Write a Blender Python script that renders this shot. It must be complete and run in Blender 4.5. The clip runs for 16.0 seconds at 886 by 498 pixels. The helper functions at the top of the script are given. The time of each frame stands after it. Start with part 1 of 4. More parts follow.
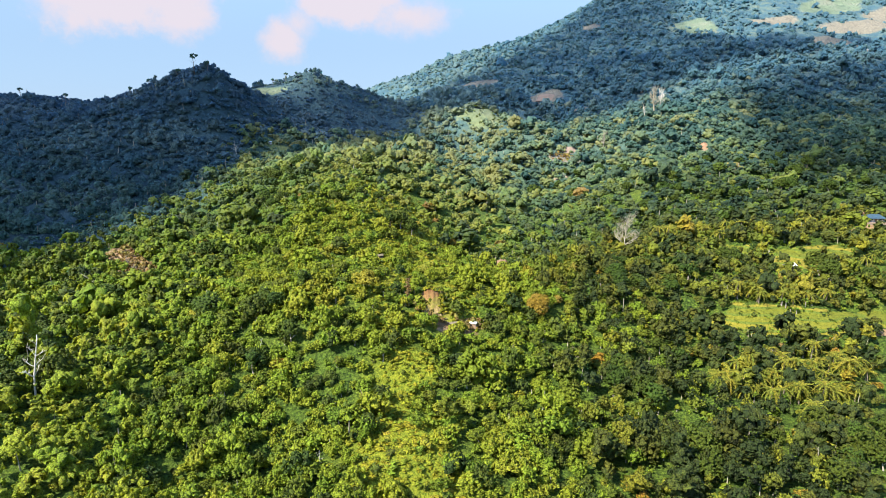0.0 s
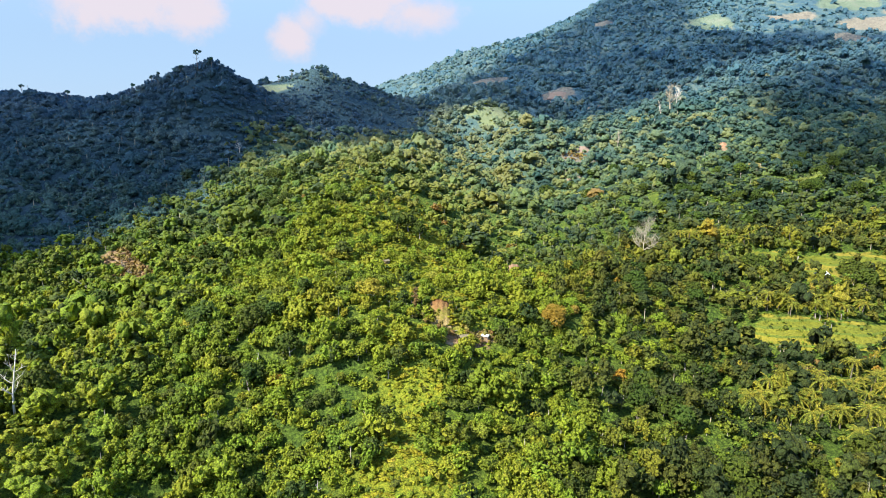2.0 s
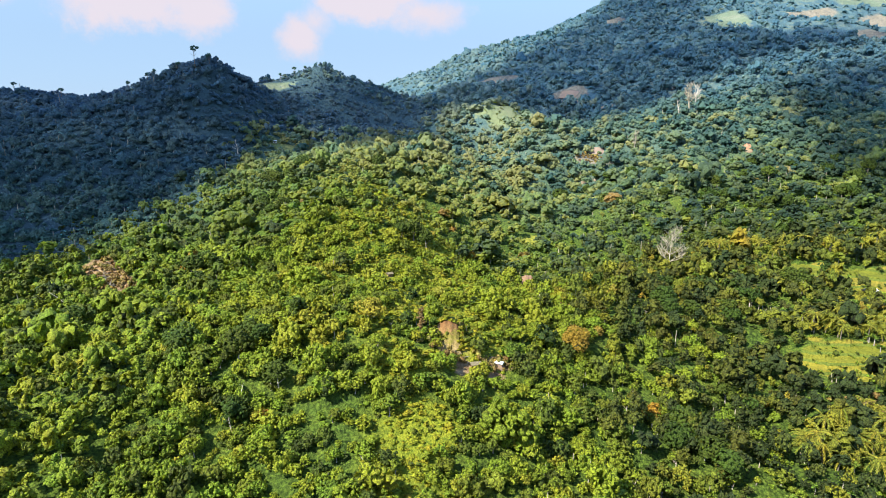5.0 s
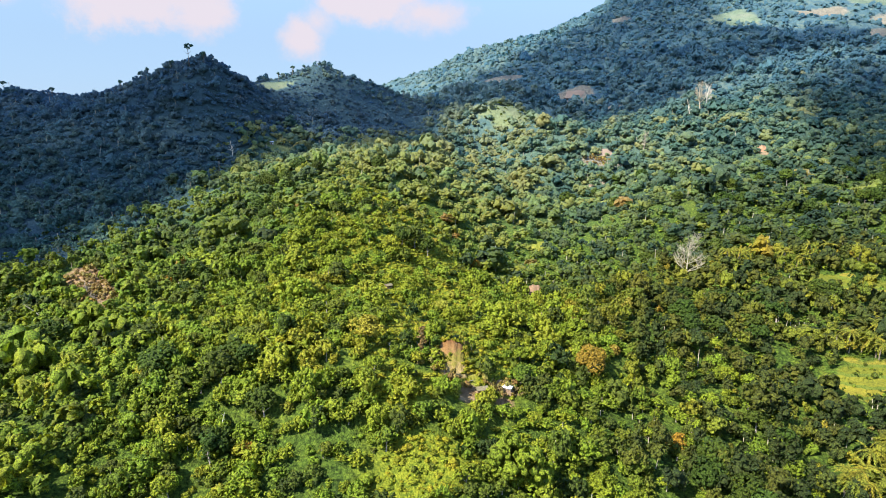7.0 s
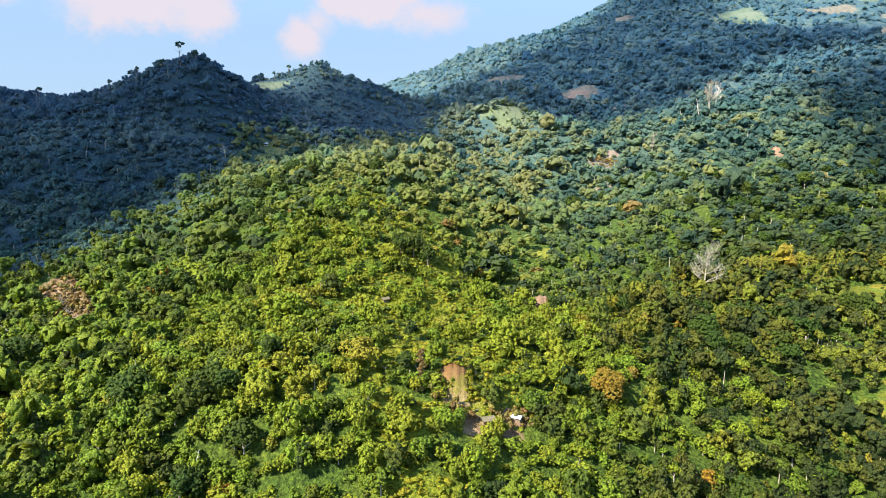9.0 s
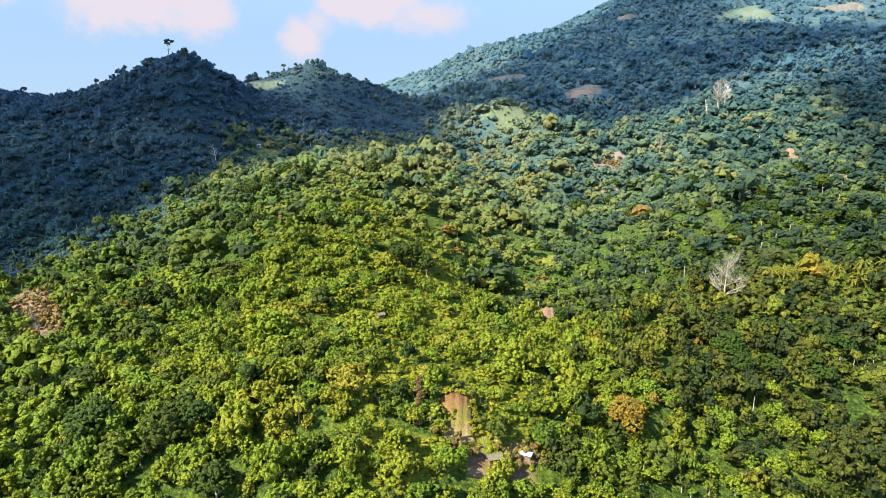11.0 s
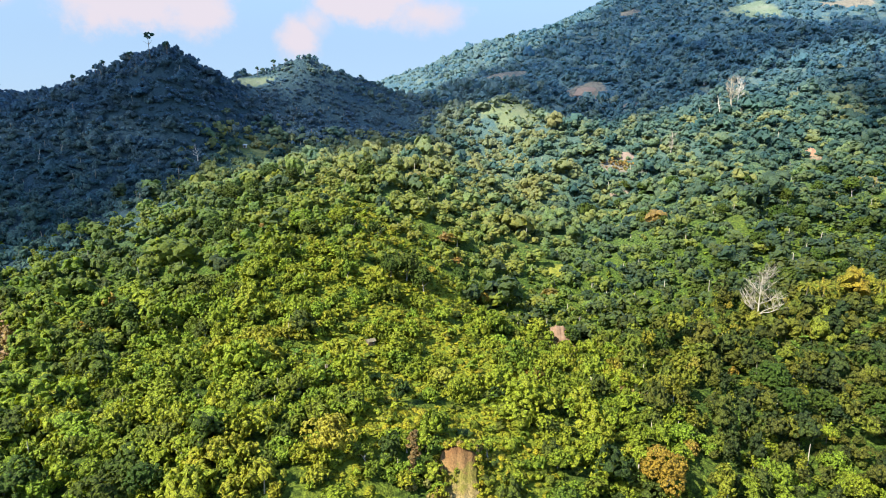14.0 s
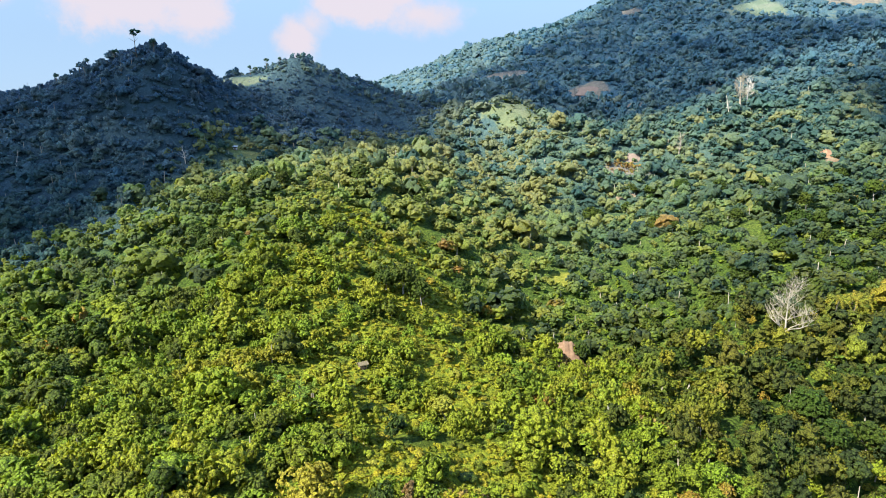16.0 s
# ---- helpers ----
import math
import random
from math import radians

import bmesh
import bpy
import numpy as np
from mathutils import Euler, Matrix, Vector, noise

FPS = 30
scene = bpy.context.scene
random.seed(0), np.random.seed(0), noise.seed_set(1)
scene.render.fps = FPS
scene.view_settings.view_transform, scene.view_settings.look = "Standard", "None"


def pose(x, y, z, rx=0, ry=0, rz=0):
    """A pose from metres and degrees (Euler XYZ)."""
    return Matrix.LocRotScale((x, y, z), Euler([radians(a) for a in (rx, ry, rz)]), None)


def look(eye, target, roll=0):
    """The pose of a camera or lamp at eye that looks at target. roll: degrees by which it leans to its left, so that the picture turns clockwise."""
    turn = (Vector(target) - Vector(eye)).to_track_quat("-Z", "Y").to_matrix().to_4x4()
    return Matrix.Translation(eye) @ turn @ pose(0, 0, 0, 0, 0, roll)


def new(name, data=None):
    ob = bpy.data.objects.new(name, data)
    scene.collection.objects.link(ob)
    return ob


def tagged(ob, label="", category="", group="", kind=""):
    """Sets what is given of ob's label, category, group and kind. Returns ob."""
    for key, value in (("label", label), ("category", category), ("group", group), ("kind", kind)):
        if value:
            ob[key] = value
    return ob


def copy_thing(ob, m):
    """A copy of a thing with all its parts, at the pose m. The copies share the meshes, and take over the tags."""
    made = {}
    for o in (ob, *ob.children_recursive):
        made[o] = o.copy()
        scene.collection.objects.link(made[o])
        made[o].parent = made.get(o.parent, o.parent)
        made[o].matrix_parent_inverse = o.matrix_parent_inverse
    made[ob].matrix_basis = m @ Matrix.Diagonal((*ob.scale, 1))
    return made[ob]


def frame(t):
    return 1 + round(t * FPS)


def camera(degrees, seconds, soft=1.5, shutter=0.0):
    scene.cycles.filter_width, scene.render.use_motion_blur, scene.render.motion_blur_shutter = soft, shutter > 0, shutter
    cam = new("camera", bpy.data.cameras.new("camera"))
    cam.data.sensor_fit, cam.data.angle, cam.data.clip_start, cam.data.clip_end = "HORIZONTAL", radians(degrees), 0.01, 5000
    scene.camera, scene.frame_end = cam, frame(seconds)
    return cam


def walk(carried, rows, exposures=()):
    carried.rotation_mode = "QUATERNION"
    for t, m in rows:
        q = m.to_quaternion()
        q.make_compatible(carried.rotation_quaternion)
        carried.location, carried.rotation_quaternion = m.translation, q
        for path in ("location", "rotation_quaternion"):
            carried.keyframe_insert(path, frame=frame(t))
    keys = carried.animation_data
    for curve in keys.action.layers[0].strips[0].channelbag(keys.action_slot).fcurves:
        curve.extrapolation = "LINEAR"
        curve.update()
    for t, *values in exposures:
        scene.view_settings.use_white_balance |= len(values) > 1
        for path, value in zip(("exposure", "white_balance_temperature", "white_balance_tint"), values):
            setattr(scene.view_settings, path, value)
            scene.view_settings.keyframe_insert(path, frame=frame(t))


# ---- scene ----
EXPOSURE = 1.5
cam = camera(72, 16.0, soft=0.8)
PATH = [
    (0, look((0.00, 0.00, 100.00), (2.29, 97.85, 79.50), -0.15)),
    (1, look((-0.22, 7.40, 100.10), (1.38, 105.22, 79.38), -0.06)),
    (2, look((-0.44, 15.06, 100.17), (0.57, 112.87, 79.37), -0.03)),
    (3, look((-0.64, 22.95, 100.23), (-0.10, 120.74, 79.35), -0.01)),
    (4, look((-0.85, 31.04, 100.28), (-0.65, 128.83, 79.36), 0.02)),
    (5.25, look((-1.09, 41.40, 100.31), (-1.19, 139.20, 79.42), 0.05)),
    (6.5, look((-1.33, 51.98, 100.31), (-1.63, 149.79, 79.47), 0.07)),
    (7.5, look((-1.51, 60.57, 100.29), (-1.89, 158.39, 79.50), 0.11)),
    (8.5, look((-1.68, 69.24, 100.25), (-2.11, 167.06, 79.52), 0.09)),
    (9.5, look((-1.85, 77.96, 100.19), (-2.23, 175.79, 79.52), 0.02)),
    (11, look((-2.09, 91.07, 100.08), (-2.41, 188.93, 79.47), -0.00)),
    (12, look((-2.24, 99.80, 99.98), (-2.44, 197.64, 79.29), 0.01)),
    (13, look((-2.38, 108.49, 99.86), (-2.43, 206.30, 79.08), -0.00)),
    (14, look((-2.52, 117.10, 99.72), (-2.46, 214.92, 78.95), -0.01)),
    (15, look((-2.66, 125.61, 99.57), (-2.46, 223.44, 78.84), -0.02)),
    (16, look((-2.78, 134.00, 99.40), (-2.48, 231.85, 78.76), -0.06)),
]
walk(cam, PATH, exposures=((0, EXPOSURE, 5600, 10), (16, EXPOSURE, 5600, 10)))


# ---------------------------------------------------------------- world, sun, exposure
SUN = Vector((-0.56, -0.42, 0.71)).normalized()      # from the place towards the sun
world = bpy.data.worlds.new("sky")
scene.world = world
world.use_nodes = True


SKY, CLOUD = 0.125, 0.33


def build_sky():
    nt = world.node_tree
    nt.nodes.clear()
    N, K = nt.nodes.new, nt.links.new
    sky = N("ShaderNodeTexSky")
    sky.sky_type, sky.sun_disc = "NISHITA", False
    sky.sun_elevation = math.asin(SUN.z)
    sky.sun_rotation = math.atan2(SUN.x, SUN.y)
    sky.air_density, sky.dust_density, sky.ozone_density = 1.0, 0.4, 1.8
    coord = N("ShaderNodeTexCoord")
    sep = N("ShaderNodeSeparateXYZ")
    K(coord.outputs["Generated"], sep.inputs[0])

    def maths(op, a, b=None, clamp=False):
        n = N("ShaderNodeMath")
        n.operation, n.use_clamp = op, clamp
        for s, v in zip(n.inputs, (a, b)):
            if v is None:
                continue
            if isinstance(v, (int, float)):
                s.default_value = v
            else:
                K(v, s)
        return n.outputs[0]

    ahead = maths("MAXIMUM", sep.outputs["Y"], 0.05)
    u, v = maths("DIVIDE", sep.outputs["X"], ahead), maths("DIVIDE", sep.outputs["Z"], ahead)
    noi = N("ShaderNodeTexNoise")
    noi.inputs["Scale"].default_value, noi.inputs["Detail"].default_value, noi.inputs["Roughness"].default_value = 16.0, 8.0, 0.62
    K(coord.outputs["Generated"], noi.inputs["Vector"])
    wob = maths("MULTIPLY", maths("SUBTRACT", noi.outputs["Fac"], 0.5), 4.0)
    total = None
    # the cumulus clouds over the ridge: bearing, height, half widths (tangents), density
    for cu, cv, a, b, d in ((-0.475, 0.196, 0.150, 0.072, 1.25), (-0.375, 0.175, 0.075, 0.05, 1.0), (-0.56, 0.19, 0.06, 0.05, 0.8),
                            (-0.115, 0.186, 0.095, 0.052, 1.15), (-0.035, 0.160, 0.085, 0.034, 0.72),
                            (-0.223, 0.124, 0.040, 0.042, 1.0), (-0.20, 0.147, 0.035, 0.03, 0.6), (-0.70, 0.19, 0.05, 0.02, 0.5)):
        du = maths("POWER", maths("ABSOLUTE", maths("DIVIDE", maths("SUBTRACT", u, cu), a)), 2.0)
        dv = maths("POWER", maths("ABSOLUTE", maths("DIVIDE", maths("SUBTRACT", v, cv), b)), 2.0)
        blob = maths("SUBTRACT", 1.0, maths("SQRT", maths("ADD", du, dv)))
        blob = maths("MULTIPLY", maths("ADD", maths("MULTIPLY", blob, 2.2), wob), d)
        total = blob if total is None else maths("MAXIMUM", total, blob)
    ramp = N("ShaderNodeMapRange")
    ramp.interpolation_type = "SMOOTHSTEP"
    ramp.inputs["From Min"].default_value, ramp.inputs["From Max"].default_value = -0.25, 1.3
    K(total, ramp.inputs["Value"])
    blue, white, out = N("ShaderNodeBackground"), N("ShaderNodeBackground"), N("ShaderNodeOutputWorld")
    blue.inputs["Strength"].default_value = SKY
    # pale haze low over the horizon
    low = N("ShaderNodeMapRange")
    low.interpolation_type = "SMOOTHSTEP"
    for name, value in (("From Min", 0.10), ("From Max", 0.55), ("To Min", 0.93), ("To Max", 0.0)):
        low.inputs[name].default_value = value
    K(sep.outputs["Z"], low.inputs["Value"])
    haze = N("ShaderNodeMix")
    haze.data_type = "RGBA"
    haze.inputs[7].default_value = (0.168 / SKY, 0.216 / SKY, 0.264 / SKY, 1)
    K(low.outputs[0], haze.inputs[0])
    K(sky.outputs[0], haze.inputs[6])
    K(haze.outputs[2], blue.inputs["Color"])
    white.inputs["Color"].default_value, white.inputs["Strength"].default_value = (1.0, 0.82, 0.77, 1), CLOUD
    mix = N("ShaderNodeMixShader")
    K(maths("MULTIPLY", ramp.outputs[0], 0.93), mix.inputs["Fac"])
    K(blue.outputs[0], mix.inputs[1])
    K(white.outputs[0], mix.inputs[2])
    K(mix.outputs[0], out.inputs["Surface"])



build_sky()
sun_data = bpy.data.lights.new("sun", "SUN")
sun_data.energy, sun_data.angle, sun_data.color = 4.5, radians(1.2), (1.0, 0.89, 0.66)
sun = new("sun", sun_data)
sun.matrix_world = look(SUN * 1500, (0, 0, 0))

# ---------------------------------------------------------------- materials
class Nodes:
    """Short hand for building a material."""

    def __init__(self, name):
        self.mat = bpy.data.materials.new(name)
        self.mat.use_nodes = True
        self.tree = self.mat.node_tree
        self.tree.nodes.clear()
        self.out = self.tree.nodes.new("ShaderNodeOutputMaterial")

    def node(self, kind, **sets):
        n = self.tree.nodes.new(kind)
        for k, v in sets.items():
            n.inputs[k.replace("_", " ")].default_value = v
        return n

    def link(self, a, b):
        self.tree.links.new(a, b)

    def noise(self, scale, detail=4.0, rough=0.55):
        n = self.node("ShaderNodeTexNoise", Scale=scale, Detail=detail, Roughness=rough)
        g = self.node("ShaderNodeNewGeometry")
        self.link(g.outputs["Position"], n.inputs["Vector"])
        return n.outputs["Fac"]

    def maths(self, op, a, b=None, clamp=False):
        n = self.node("ShaderNodeMath")
        n.operation, n.use_clamp = op, clamp
        for s, v in zip(n.inputs, (a, b)):
            if v is None:
                continue
            if isinstance(v, (int, float)):
                s.default_value = v
            else:
                self.link(v, s)
        return n.outputs[0]

    def ramp(self, fac, stops):
        n = self.node("ShaderNodeValToRGB")
        while len(n.color_ramp.elements) < len(stops):
            n.color_ramp.elements.new(0.5)
        for e, (p, c) in zip(n.color_ramp.elements, stops):
            e.position, e.color = p, (*c, 1)
        self.link(fac, n.inputs["Fac"])
        return n.outputs["Color"]

    def mix(self, fac, a, b, kind="MIX"):
        n = self.node("ShaderNodeMix")
        n.data_type, n.blend_type = "RGBA", kind
        for i, v in ((0, fac), (6, a), (7, b)):
            if isinstance(v, (int, float)):
                n.inputs[i].default_value = v
            elif isinstance(v, tuple):
                n.inputs[i].default_value = (*v, 1)
            else:
                self.link(v, n.inputs[i])
        return n.outputs[2]

    def principled(self, color, rough, bump=None, strength=0.3, dist=0.05, metal=0.0, spec=0.5):
        b = self.node("ShaderNodeBsdfPrincipled", Roughness=rough, Metallic=metal)
        b.inputs["Specular IOR Level"].default_value = spec
        if isinstance(color, tuple):
            b.inputs["Base Color"].default_value = (*color, 1)
        else:
            self.link(color, b.inputs["Base Color"])
        if bump is not None:
            n = self.node("ShaderNodeBump", Strength=strength, Distance=dist)
            self.link(bump, n.inputs["Height"])
            self.link(n.outputs[0], b.inputs["Normal"])
        return b.outputs[0]

    def done(self, shader):
        self.link(shader, self.out.inputs["Surface"])
        return self.mat


def leaf_material(name, stops, source, through_light=0.3, spread=0.28, sheen=0.0, grain=2.6, fleck=1.0, glow=(1.25, 1.15, 0.5), hazier=()):
    """Foliage. source: "tree" takes each tree's tint from its mesh, "object" from the object, "" from neither."""
    m = Nodes(name)
    if source == "tree":
        a = m.node("ShaderNodeAttribute")
        a.attribute_name = "tint"
        fac = a.outputs["Fac"]
    elif source == "object":
        fac = m.maths("ADD", 0.26, m.maths("MULTIPLY", m.node("ShaderNodeObjectInfo").outputs["Random"], 0.42))
    else:
        fac = m.maths("ADD", 0.5, 0.0)
    own = m.node("ShaderNodeTexWhiteNoise")
    own.noise_dimensions = "1D"
    m.link(m.maths("MULTIPLY", fac, 97.0), own.inputs["W"])
    wide = m.maths("MULTIPLY", m.maths("SUBTRACT", m.noise(0.03, 3.0), 0.5), 0.45)
    island = m.node("ShaderNodeNewGeometry").outputs["Random Per Island"]
    fac = m.maths("ADD", m.maths("ADD", fac, wide), m.maths("MULTIPLY", m.maths("SUBTRACT", island, 0.5), 0.10), True)
    color = m.ramp(fac, stops)
    # distance haze, mixed into the leaf colour by each tree's zone
    if hazier:
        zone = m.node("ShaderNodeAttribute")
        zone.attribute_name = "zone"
        for k, more in enumerate(hazier):
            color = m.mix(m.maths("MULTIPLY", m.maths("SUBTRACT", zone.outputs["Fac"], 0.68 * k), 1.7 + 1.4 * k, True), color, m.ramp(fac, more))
    # every tree has its own cast: towards olive or towards a cold green
    warm = 1.12
    cast = m.ramp(own.outputs["Value"], ((0.0, (0.88, 1.0, 1.1)), (0.35, (1, 1, 1)), (0.75, (0.5 + 0.5 * warm, 0.98, 0.92)), (1.0, (warm, 0.97, 0.82))))
    color = m.mix(1.0, color, cast, "MULTIPLY")
    value = m.maths("ADD", 1.0 - spread / 2, m.maths("MULTIPLY", island, spread))
    color = m.mix(1.0, color, m.ramp(value, ((0.0, (0, 0, 0)), (1.0, (1, 1, 1)))), "MULTIPLY")
    fine = m.noise(grain, 3.0, 0.7)
    color = m.mix(1.0, color, m.ramp(fine, ((0.5 - 0.12, (1 - 0.74 * fleck,) * 3), (0.5, (1 - 0.12 * fleck,) * 3), (0.5 + 0.13, (1 + 0.42 * fleck, 1 + 0.42 * fleck, 1 + 0.25 * fleck)))), "MULTIPLY")
    b = m.principled(color, 0.55, fine, 1.0, 1.6 / grain, spec=0.22)
    # the blue sheen lays a haze-like veil over the far crowns
    b.node.inputs["Sheen Weight"].default_value, b.node.inputs["Sheen Roughness"].default_value = sheen, 0.45
    b.node.inputs["Sheen Tint"].default_value = (0.55, 0.80, 1.0, 1)
    t = m.node("ShaderNodeBsdfTranslucent")
    m.link(m.mix(1.0, color, glow, "MULTIPLY"), t.inputs["Color"])
    s = m.node("ShaderNodeMixShader", Fac=through_light)
    m.link(b, s.inputs[1])
    m.link(t.outputs[0], s.inputs[2])
    return m.done(s.outputs[0])


GREENS = ((0.0, (0.048, 0.082, 0.017)), (0.22, (0.129, 0.158, 0.018)), (0.45, (0.212, 0.284, 0.017)), (0.66, (0.296, 0.362, 0.019)),
          (0.86, (0.350, 0.325, 0.025)), (1.0, (0.360, 0.215, 0.042)))
EAST_GREENS = ((0.0, (0.048, 0.072, 0.018)), (0.22, (0.132, 0.142, 0.018)), (0.45, (0.215, 0.238, 0.019)), (0.66, (0.285, 0.292, 0.022)),
               (0.86, (0.350, 0.280, 0.026)), (1.0, (0.370, 0.190, 0.040)))
# hill leaves lifted and blued: haze painted into them, more towards the top
HILL_HAZE_GREENS = ((0.0, (0.105, 0.205, 0.150)), (0.35, (0.140, 0.245, 0.170)), (0.62, (0.175, 0.275, 0.175)), (1.0, (0.215, 0.290, 0.155)))
HILL_TOP_HAZE_GREENS = ((0.0, (0.125, 0.210, 0.300)), (0.35, (0.155, 0.250, 0.340)), (0.62, (0.180, 0.275, 0.330)), (1.0, (0.220, 0.300, 0.290)))
# slope and mountain leaves: paler and bluer, with distance haze in the colour
SLOPE_HAZE_GREENS = ((0.0, (0.070, 0.160, 0.150)), (0.3, (0.155, 0.252, 0.182)), (0.58, (0.318, 0.372, 0.176)), (1.0, (0.450, 0.415, 0.150)))
MOUNTAIN_HAZE_GREENS = ((0.0, (0.098, 0.212, 0.310)), (0.4, (0.140, 0.265, 0.340)), (0.75, (0.200, 0.312, 0.340)), (1.0, (0.275, 0.350, 0.300)))
LIMES = ((0.0, (0.180, 0.215, 0.014)), (0.45, (0.300, 0.315, 0.015)), (0.8, (0.390, 0.365, 0.018)), (1.0, (0.385, 0.330, 0.034)))

LEAF = leaf_material("foliage", GREENS, "tree", 0.27, grain=2.7)
LEAF_EAST = leaf_material("foliage_olive", EAST_GREENS, "tree", 0.27, grain=2.7)
LEAF_OBJECT = leaf_material("foliage_single", GREENS, "object", 0.27, grain=2.7)
LEAF_HILL = leaf_material("foliage_hill_haze", HILL_HAZE_GREENS, "tree", 0.55, 0.15, sheen=0.15, grain=0.9, fleck=0.6, glow=(0.95, 1.05, 1.05), hazier=(HILL_TOP_HAZE_GREENS,))
LEAF_SLOPE = leaf_material("foliage_slope_haze", GREENS, "tree", 0.5, 0.2, sheen=0.12, grain=1.3, fleck=0.5, glow=(1.15, 1.1, 0.7), hazier=(SLOPE_HAZE_GREENS, MOUNTAIN_HAZE_GREENS))
LEAF_SHRUB = leaf_material("foliage_shrub", LIMES, "tree", grain=2.7)
LEAF_PALM = leaf_material("foliage_palm", ((0.0, (0.14, 0.185, 0.020)), (0.5, (0.29, 0.29, 0.028)), (1.0, (0.44, 0.36, 0.04))), "object", 0.3)
LEAF_BANANA = leaf_material("foliage_banana", ((0.0, (0.12, 0.20, 0.025)), (0.5, (0.20, 0.30, 0.035)), (1.0, (0.30, 0.37, 0.05))), "object", 0.4)
LEAF_DARK = leaf_material("foliage_dark", ((0.0, (0.046, 0.078, 0.010)), (0.5, (0.082, 0.122, 0.012)), (1.0, (0.14, 0.170, 0.016))), "object", grain=3.0)
LEAF_ORANGE = leaf_material("foliage_orange", ((0.0, (0.36, 0.20, 0.022)), (0.6, (0.44, 0.27, 0.025)), (1.0, (0.44, 0.33, 0.03))), "object", 0.3, grain=2.7)
LEAF_YELLOW = leaf_material("foliage_yellow", ((0.0, (0.32, 0.36, 0.03)), (0.5, (0.40, 0.39, 0.035)), (1.0, (0.47, 0.42, 0.05))), "object", 0.35, grain=2.7)
LEAF_DRY = leaf_material("foliage_dry", ((0.0, (0.21, 0.125, 0.045)), (0.5, (0.30, 0.215, 0.065)), (1.0, (0.36, 0.32, 0.06))), "tree", 0.2, grain=2.7)


def bark_material(name, a, b):
    m = Nodes(name)
    n = m.noise(1.4, 5.0, 0.65)
    return m.done(m.principled(m.ramp(n, ((0.25, a), (0.75, b))), 0.85, m.noise(5.0), 0.5, 0.05, spec=0.2))


BARK = bark_material("bark", (0.10, 0.075, 0.05), (0.30, 0.25, 0.19))
BARK_PALE = bark_material("bark_pale", (0.44, 0.38, 0.30), (0.74, 0.67, 0.56))
BARK_STEM = bark_material("bark_stem", (0.27, 0.23, 0.16), (0.47, 0.41, 0.30))
BARK_GREY = bark_material("bark_grey", (0.24, 0.20, 0.16), (0.45, 0.39, 0.32))


TERRACE = 2.0        # the height of a terrace step


def ground_material():
    """Undergrowth, with leaf litter and bare earth where it is thin; the bare places are marked on the mesh."""
    m = Nodes("ground")
    n1, n2, n3 = m.noise(0.03, 4.0), m.noise(0.35, 5.0, 0.6), m.noise(2.2, 4.0, 0.65)
    green = m.ramp(m.maths("ADD", m.maths("MULTIPLY", n1, 0.5), m.maths("MULTIPLY", n2, 0.5)),
                   ((0.3, (0.040, 0.072, 0.012)), (0.5, (0.080, 0.122, 0.015)), (0.7, (0.135, 0.165, 0.020))))
    n4 = m.noise(1.1, 5.0, 0.7)
    green = m.mix(1.0, green, m.ramp(n4, ((0.36, (0.30, 0.34, 0.30)), (0.5, (1, 1, 1)), (0.64, (2.1, 2.0, 1.6)))), "MULTIPLY")
    # ground farther off goes bluer and paler: haze put into its base colour
    haze_sage = m.ramp(n4, ((0.35, (0.052, 0.100, 0.088)), (0.5, (0.095, 0.150, 0.115)), (0.65, (0.170, 0.215, 0.130))))
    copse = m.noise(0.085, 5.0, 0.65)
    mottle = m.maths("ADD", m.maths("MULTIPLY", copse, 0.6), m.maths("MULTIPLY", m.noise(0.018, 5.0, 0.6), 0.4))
    haze_heath = m.ramp(mottle, ((0.38, (0.060, 0.120, 0.160)), (0.5, (0.090, 0.155, 0.175)), (0.61, (0.155, 0.200, 0.165))))
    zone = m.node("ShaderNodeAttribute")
    zone.attribute_name = "haze_depth"
    green = m.mix(m.maths("MULTIPLY", zone.outputs["Fac"], 2.5, True), green, haze_sage)
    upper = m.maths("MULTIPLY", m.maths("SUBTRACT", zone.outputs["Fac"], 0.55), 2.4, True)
    green = m.mix(upper, green, haze_heath)
    # the floor of the dense hill forest: shade between trees and haze blue, painted in
    wooded_shade = m.node("ShaderNodeAttribute")
    wooded_shade.attribute_name = "wooded_shade"
    green = m.mix(wooded_shade.outputs["Fac"], green, m.ramp(n4, ((0.35, (0.040, 0.072, 0.082)), (0.5, (0.062, 0.105, 0.115)), (0.65, (0.090, 0.135, 0.140)))))
    open_scrub = m.node("ShaderNodeAttribute")
    open_scrub.attribute_name = "scrub"
    lime = m.ramp(n4, ((0.35, (0.100, 0.145, 0.012)), (0.5, (0.25, 0.275, 0.017)), (0.65, (0.385, 0.380, 0.022))))
    green = m.mix(open_scrub.outputs["Fac"], green, lime)
    soil = m.ramp(n2, ((0.3, (0.24, 0.14, 0.065)), (0.55, (0.38, 0.25, 0.125)), (0.75, (0.48, 0.36, 0.20))))
    field = m.ramp(m.maths("ADD", m.maths("MULTIPLY", n2, 0.6), m.maths("MULTIPLY", n3, 0.4)),
                   ((0.3, (0.15, 0.18, 0.02)), (0.5, (0.29, 0.29, 0.035)), (0.7, (0.40, 0.34, 0.06))))
    # fields, and the soil below, fade with distance as haze would fade them
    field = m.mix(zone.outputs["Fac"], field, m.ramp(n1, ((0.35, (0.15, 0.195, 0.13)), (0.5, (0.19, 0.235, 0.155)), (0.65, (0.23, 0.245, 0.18)))))
